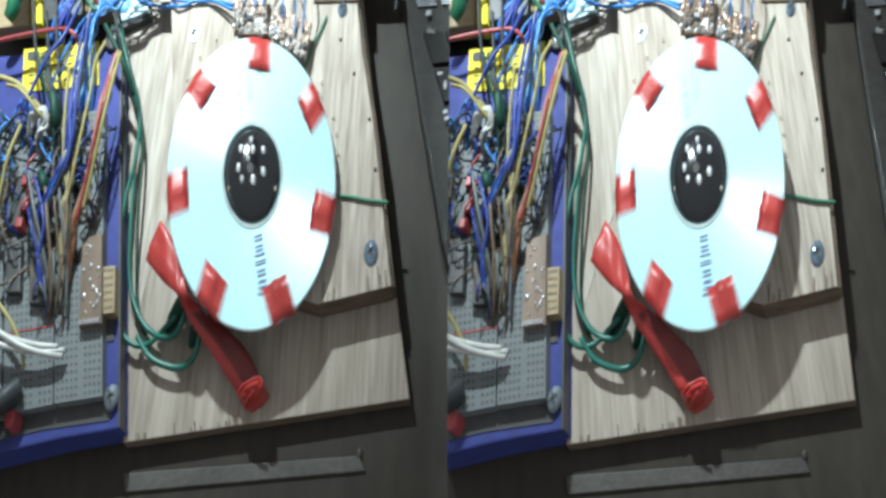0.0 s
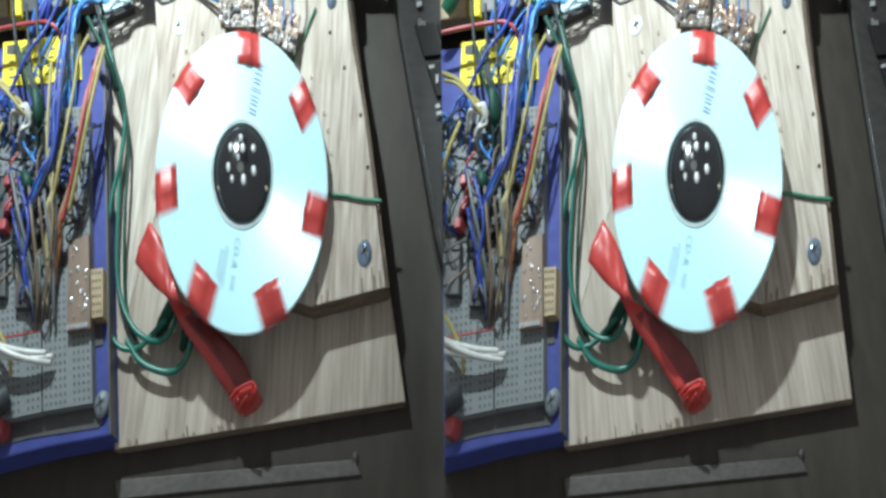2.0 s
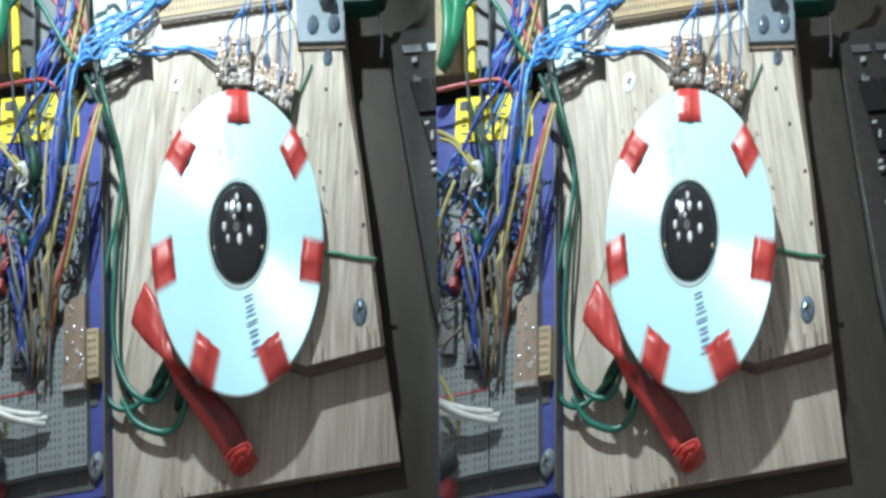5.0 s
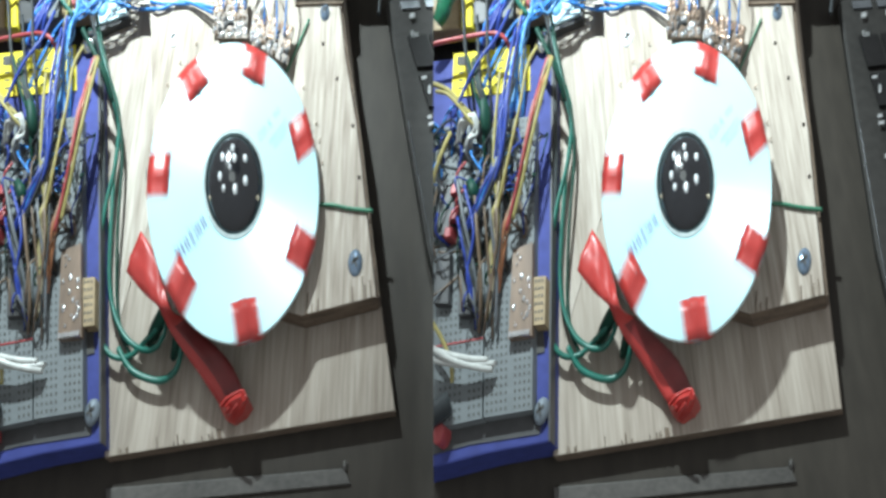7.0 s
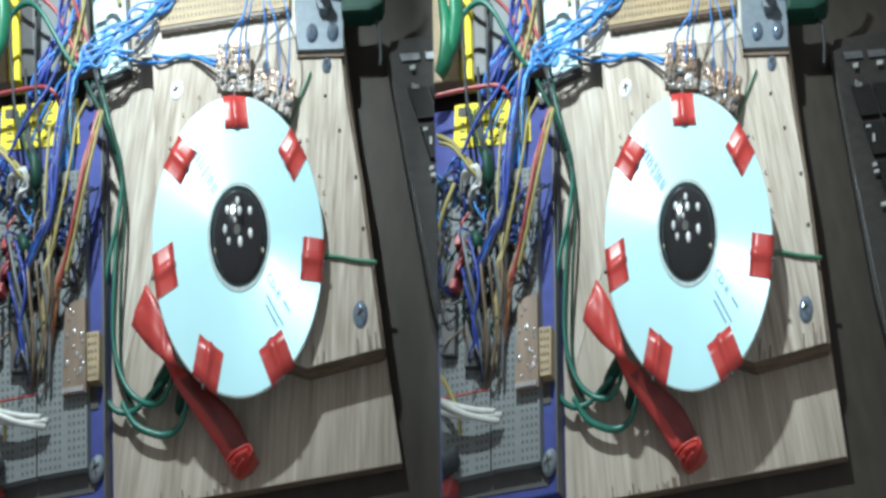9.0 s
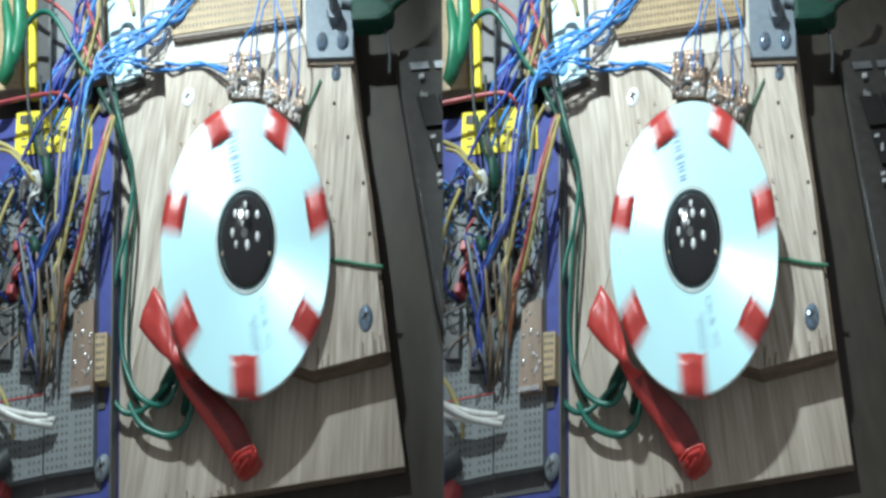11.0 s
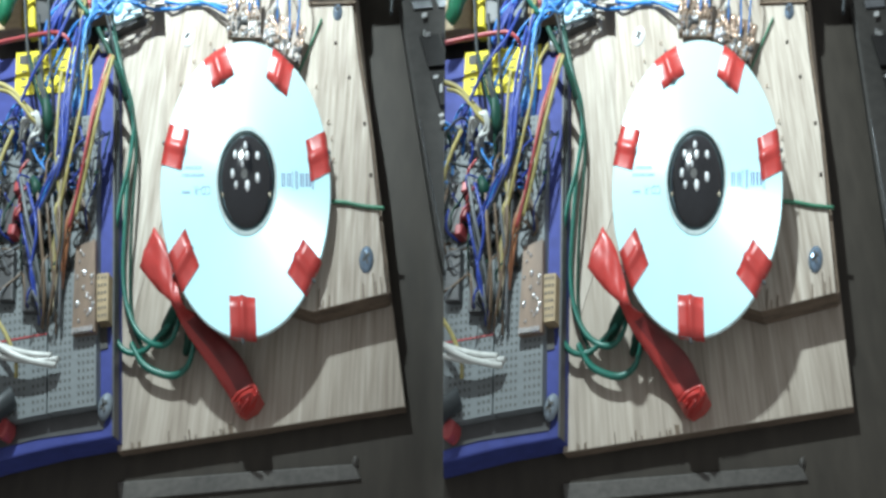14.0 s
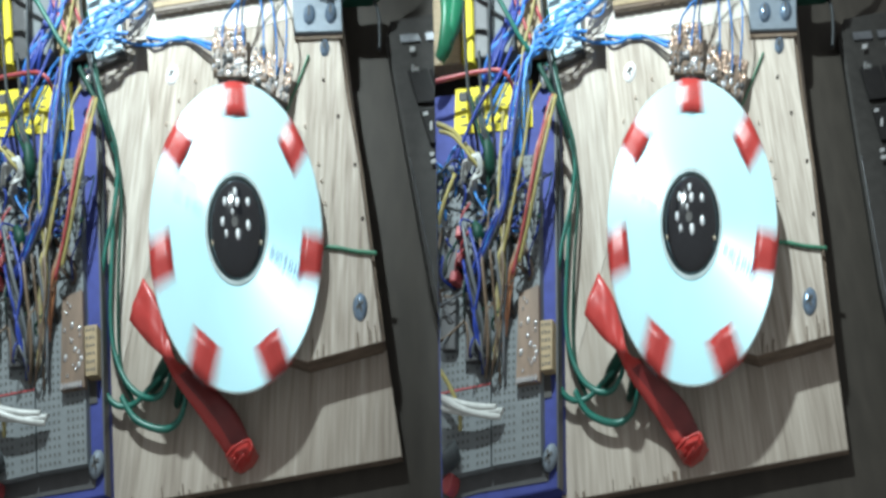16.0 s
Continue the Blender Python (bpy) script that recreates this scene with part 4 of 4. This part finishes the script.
    for k, a in enumerate(([(-0.1360, 0.0181, 0.0120), (-0.1313, 0.0018, 0.0140), (-0.1283, -0.0135, 0.0110), (-0.1256, -0.0284, 0.0080), (-0.1256, -0.0367, 0.0030)], [(-0.1341, 0.0204, 0.0120), (-0.1294, 0.0018, 0.0140), (-0.1253, -0.0155, 0.0110), (-0.1238, -0.0304, 0.0080), (-0.1239, -0.0355, 0.0030)], [(-0.1383, 0.0159, 0.0120), (-0.1332, -0.0024, 0.0140), (-0.1302, -0.0176, 0.0110), (-0.1293, -0.0284, 0.0080), (-0.1305, -0.0343, 0.0030)], [(-0.1314, 0.0181, 0.0120), (-0.1265, -0.0024, 0.0140), (-0.1260, -0.0180, 0.0120), (-0.1267, -0.0308, 0.0090), (-0.1288, -0.0351, 0.0030)], [(-0.1418, 0.0159, 0.0120), (-0.1344, -0.0024, 0.0140), (-0.1346, -0.0176, 0.0110), (-0.1312, -0.0284, 0.0080), (-0.1312, -0.0324, 0.0030)], [(-0.1446, 0.0181, 0.0120), (-0.1385, 0.0018, 0.0140), (-0.1342, -0.0114, 0.0110), (-0.1315, -0.0223, 0.0080), (-0.1310, -0.0314, 0.0030)], [(-0.1283, 0.0137, 0.0120), (-0.1254, -0.0040, 0.0130), (-0.1250, -0.0196, 0.0110), (-0.1258, -0.0339, 0.0070)])):
        wire("drab_wire", a, 0.0006 + 0.00015 * (k % 3), ("w_brown", "w_grey", "w_brown", "w_brown", "w_dblue", "w_grey", "w_black")[k], "drab insulated wire dropping to the breadboard")
    # blue pair to the sensor board, and the leads that rise from the boards
    wire("blue_wire", [(-0.1253, 0.1123, -0.0050), (-0.1153, 0.1120, -0.0060), (-0.1068, 0.1044, 0.0015), (-0.1010, 0.1032, 0.0020), (-0.0911, 0.1032, 0.0020), (-0.0815, 0.0977, 0.0060)], 0.0008, "w_blue", "thin blue wire leading to the sensor board")
    wire("blue_wire", [(-0.1251, 0.1106, -0.0050), (-0.1158, 0.1074, -0.0060), (-0.1064, 0.1010, 0.0015), (-0.1029, 0.1009, 0.0020), (-0.0945, 0.1043, 0.0020), (-0.0818, 0.0955, 0.0060)], 0.0008, "w_blue", "thin blue wire leading to the sensor board")
    for a in ([(-0.0775, 0.0955, 0.0080), (-0.0767, 0.1034, 0.0120), (-0.0735, 0.1061, 0.0160), (-0.0703, 0.1109, 0.0180), (-0.0686, 0.1249, 0.0200), (-0.0683, 0.1349, 0.0220)], [(-0.0726, 0.0942, 0.0080), (-0.0719, 0.1034, 0.0120), (-0.0702, 0.1094, 0.0180), (-0.0688, 0.1220, 0.0200), (-0.0674, 0.1349, 0.0220)], [(-0.0692, 0.0956, 0.0080), (-0.0700, 0.1062, 0.0120), (-0.0683, 0.1141, 0.0160), (-0.0668, 0.1210, 0.0180), (-0.0588, 0.1339, 0.0200)], [(-0.0613, 0.0887, 0.0080), (-0.0615, 0.1017, 0.0140), (-0.0626, 0.1123, 0.0180), (-0.0641, 0.1319, 0.0220)], [(-0.0561, 0.0820, 0.0080), (-0.0564, 0.0962, 0.0140), (-0.0585, 0.1095, 0.0180), (-0.0627, 0.1220, 0.0200), (-0.0628, 0.1319, 0.0220)], [(-0.0534, 0.0834, 0.0080), (-0.0525, 0.0962, 0.0140), (-0.0533, 0.1095, 0.0180), (-0.0572, 0.1250, 0.0200), (-0.0608, 0.1349, 0.0220)]):
        wire("blue_wire", a, 0.00055, "w_blue", "thin blue wire rising from the sensor board")
    rng = random.Random(11)
    # the bright blue bundle
    for i in range(17):
        j = lambda s: rng.uniform(-s, s)
        a = [(x + j(0.0040), y + j(0.0065), z - 0.003 + j(0.002)) for x, y, z in [(-0.0982, 0.1448, 0.0070), (-0.1049, 0.1285, 0.0090), (-0.1138, 0.1155, 0.0110), (-0.1224, 0.1074, 0.0110), (-0.1288, 0.0998, 0.0110)]]
        tail = rng.choice(([(-0.1328, 0.0910, 0.0100), (-0.1352, 0.0818, 0.0080), (-0.1363, 0.0702, 0.0060), (-0.1370, 0.0552, 0.0020)], [(-0.1324, 0.0938, 0.0100), (-0.1378, 0.0872, 0.0080), (-0.1427, 0.0754, 0.0060), (-0.1472, 0.0641, 0.0000)], [(-0.1305, 0.0951, 0.0100), (-0.1344, 0.0872, 0.0080), (-0.1342, 0.0702, 0.0060), (-0.1340, 0.0515, 0.0000)]))
        a += [(x + j(0.002), y + j(0.003), z + j(0.002)) for x, y, z in tail]
        wire("blue_wire", a, rng.uniform(0.00040, 0.00058), rng.choice(("w_blue", "w_blue", "w_lblue")), "bright blue wire in the loose bundle")
    for i in range(7):
        j = lambda s: rng.uniform(-s, s)
        a = [(x + j(0.004), y + j(0.003), z + j(0.003)) for x, y, z in [(-0.1399, 0.1462, 0.0070), (-0.1410, 0.1230, 0.0090), (-0.1437, 0.1071, 0.0090), (-0.1457, 0.0926, 0.0080), (-0.1479, 0.0788, 0.0050)]]
        wire("blue_wire", a, 0.0009, rng.choice(("w_dblue", "w_blue")), "blue wire slanting over the back corner")


def bundles():
    """The thicker strands and plugs that stand out of the nest."""
    rng = random.Random(31)
    strands = (
        ("blue_wire", [(-0.1304, 0.0589, 0.0180), (-0.1301, 0.0433, 0.0180), (-0.1300, 0.0265, 0.0160), (-0.1317, 0.0151, 0.0150), (-0.1350, 0.0044, 0.0130), (-0.1393, -0.0045, 0.0090)], 8, 0.0019, 0.0006, ("w_dblue", "w_dblue", "w_black", "w_grey", "w_blue"), "blue wire in a loose rope over the breadboard"),
        ("blue_wire", [(-0.1409, 0.0030, 0.0120), (-0.1365, -0.0097, 0.0120), (-0.1336, -0.0175, 0.0110), (-0.1314, -0.0267, 0.0080), (-0.1312, -0.0327, 0.0030)], 5, 0.0016, 0.0006, ("w_dblue", "w_black", "w_grey"), "blue wire sinking into the breadboard"),
        ("orange_wire", [(-0.1186, 0.0645, 0.0170), (-0.1201, 0.0435, 0.0190), (-0.1206, 0.0301, 0.0180), (-0.1220, 0.0122, 0.0150), (-0.1251, -0.0019, 0.0110), (-0.1271, -0.0242, 0.0040)], 4, 0.0009, 0.0007, ("w_orange", "w_salmon", "w_salmon", "w_beige"), "orange wire in a slack bundle over the breadboard"),
        ("beige_wire", [(-0.1295, 0.0245, 0.0130), (-0.1285, 0.0133, 0.0130), (-0.1284, 0.0049, 0.0120), (-0.1281, -0.0097, 0.0080), (-0.1277, -0.0295, 0.0030)], 4, 0.0012, 0.0007, ("w_beige", "w_brown", "w_yellow"), "beige wire hanging down to the breadboard"),
        ("black_wire", [(-0.1472, 0.0654, 0.0160), (-0.1426, 0.0530, 0.0160), (-0.1398, 0.0443, 0.0130), (-0.1377, 0.0332, 0.0100), (-0.1377, 0.0252, 0.0040)], 4, 0.0016, 0.0008, ("w_black", "w_dgreen"), "black wire dropping into the nest"),
        ("white_wire", [(-0.1490, 0.0363, 0.0080), (-0.1466, 0.0423, 0.0120), (-0.1435, 0.0426, 0.0130), (-0.1426, 0.0382, 0.0110), (-0.1449, 0.0351, 0.0100), (-0.1449, 0.0322, 0.0040)], 4, 0.0016, 0.0008, ("w_white",), "white wire knotted in the nest"),
    )
    for name, line, count, spread, r, mats, label in strands:
        for i in range(count):
            dx, dy = rng.uniform(-spread, spread), rng.uniform(-spread, spread)
            pts = [(x + dx * 0.6 + rng.uniform(-0.0005, 0.0005), y + dy + rng.uniform(-0.001, 0.001), z + rng.uniform(-0.0015, 0.0015)) for x, y, z in line]
            wire(name, pts, r, mats[i % len(mats)], label)
    for pts, r in (([(-0.1425, 0.0532, 0.0130), (-0.1397, 0.0460, 0.0140), (-0.1385, 0.0402, 0.0130), (-0.1385, 0.0367, 0.0100)], 0.0028), ([(-0.1406, 0.0178, 0.0110), (-0.1379, 0.0134, 0.0120), (-0.1374, 0.0107, 0.0090)], 0.0026)):
        single("plug_sleeve", tube(pts, r, taper=lambda t: 0.75 + 0.35 * math.sin(t * 3)), "w_dgreen", "dark green plug sleeve deep in the wires", "plug", "plugs")
    for x, y, z in ((-0.1471, 0.0172, 0.0080), (-0.1452, 0.0070, 0.0080), (-0.1459, 0.0003, 0.0080)):
        c = thing("red_connector", "small red wire connector on the breadboard", "connector", "red connectors")
        part("shell", prism([(x - 0.0011, y - 0.0022), (x + 0.0011, y - 0.0018), (x + 0.0009, y + 0.0022), (x - 0.0013, y + 0.0018)], 0.002, z, 0.0005), "w_red", c)
        part("lead", tube([(x, y + 0.001, z - 0.001), (x + 0.001, y + 0.005, z + 0.002), (x + 0.0025, y + 0.010, z + 0.001)], 0.0006), "w_red", c)


def tangle():
    """The loose nest of jumper wires over the breadboards, too many to tell apart."""
    rng = random.Random(21)
    upper = ("w_black", "w_blue", "w_dblue", "w_dblue", "w_dgreen", "w_black", "w_grey", "w_blue", "w_black", "w_dblue", "w_grey", "w_brown", "w_white", "w_blue", "w_dgreen", "w_dblue", "w_lblue", "w_black", "w_blue", "w_dgreen", "w_grey", "w_black", "w_brown")
    lower = ("w_black", "w_brown", "w_grey", "w_dblue", "w_brown", "w_grey", "w_dgreen", "w_brown")
    lots = {c: bmesh.new() for c in upper + lower}
    x0, x1, y0, y1 = -0.165, -0.121, -0.034, 0.038
    knots = [(rng.uniform(x0, x1), rng.uniform(0.0, y1)) for k in range(16)]
    for i in range(150):
        if rng.random() < 0.55:
            kx, ky = rng.choice(knots)
            x, y = rng.gauss(kx, 0.004), rng.gauss(ky, 0.008)
        else:
            x, y = rng.uniform(x0, x1), rng.uniform(y0, y1)
        limit = x1 - 0.25 * max(0, 0.005 - y)
        x, y = min(limit, max(x0, x)), min(y1, max(y0, y))
        c = rng.choice(upper if y > 0.008 + rng.uniform(-0.01, 0.01) else lower)
        a, ln = rng.gauss(math.pi / 2, 0.7), rng.uniform(0.006, 0.030)
        dx, dy = math.cos(a) * ln * 0.5, math.sin(a) * ln
        h = rng.uniform(0.003, 0.010)
        b = lambda: rng.uniform(-0.0022, 0.0022)
        pts = [(x, y, 0.0022), (x + dx * 0.15 + b(), y + dy * 0.2 + b(), 0.002 + h * 0.8), (x + dx * 0.6 + b(), y + dy * 0.6 + 2 * b(), 0.002 + h), (min(limit, x + dx), min(y1 + 0.004, y + dy), 0.0025)]
        tube(pts, rng.uniform(0.00035, 0.00065), lots[c], 5, 4)
    for c, bm in lots.items():
        t = single("jumper_tangle", bm, c, "tangled nest of thin jumper wires over the breadboards", "wires", kind="stuff")


def build():
    desk_strip()
    plywood()
    screws()
    flat_wires()
    nails()
    spinning_disc()
    ribbon()
    blue_panel()
    breadboards()
    back_boards()
    clip_and_keyboard()
    back_corner()
    wires()
    bundles()
    tangle()


desk()
unseen_light_block()
for SIDE in SIDES:
    build()

# seconds and the turn of the label, in degrees
TURNS = [(0, -80), (0.1, -153), (0.2, -218), (0.3, -280), (0.4, -343), (0.5, -394.7), (0.6, -441), (0.65, -441), (0.7, -415), (0.8, -340), (0.9, -230), (1.0, -127.7), (1.1, -35),
         (1.2, 40), (1.3, 105), (1.4, 165), (1.5, 220), (1.6, 269), (1.7, 314), (1.8, 360), (1.9, 400), (2.0, 433.3), (2.1, 462), (2.2, 493), (2.3, 511), (2.4, 530.7), (2.5, 551), (2.6, 589),
         (2.7, 605), (2.8, 637), (2.9, 657), (3.0, 723), (3.1, 873), (3.2, 1010), (3.4, 1230), (3.6, 1420), (3.8, 1570), (4.0, 1690), (4.2, 1790), (4.4, 1880), (4.6, 1960), (4.8, 2030), (5.0, 2085), (5.2, 2111),
         (5.3, 2113), (6.7, 2113), (6.8, 2070), (6.9, 2045), (7.0, 2016.7), (7.1, 1988), (7.2, 1968), (7.3, 1949), (7.5, 1922.6), (7.7, 1928), (8.0, 1932.5), (10.95, 1932.5), (11.0, 1905), (11.1, 1832), (11.2, 1762),
         (11.3, 1667.5), (11.4, 1595), (11.5, 1530.6), (11.6, 1470), (11.7, 1415), (11.8, 1362), (11.9, 1319), (12.0, 1280), (12.1, 1250), (12.2, 1221), (12.3, 1193), (12.4, 1165), (12.5, 1139.5), (12.6, 1122), (12.7, 1107),
         (12.8, 1095), (12.9, 1090), (13.0, 1087), (13.2, 1082), (13.5, 1080), (15.95, 1080), (16.0, 1056)]


def motions():
    rows = []
    for (t0, a0), (t1, a1) in zip(TURNS, TURNS[1:]):
        n = max(1, math.ceil(abs(a1 - a0) / 45))
        rows += [(t0 + (t1 - t0) * k / n, pose(0, 0, 0, 0, 0, a0 + (a1 - a0) * k / n)) for k in range(n)]
    rows.append((16.0, pose(0, 0, 0, 0, 0, TURNS[-1][1])))
    for disc in SPINNERS:
        walk(disc, rows)


motions()
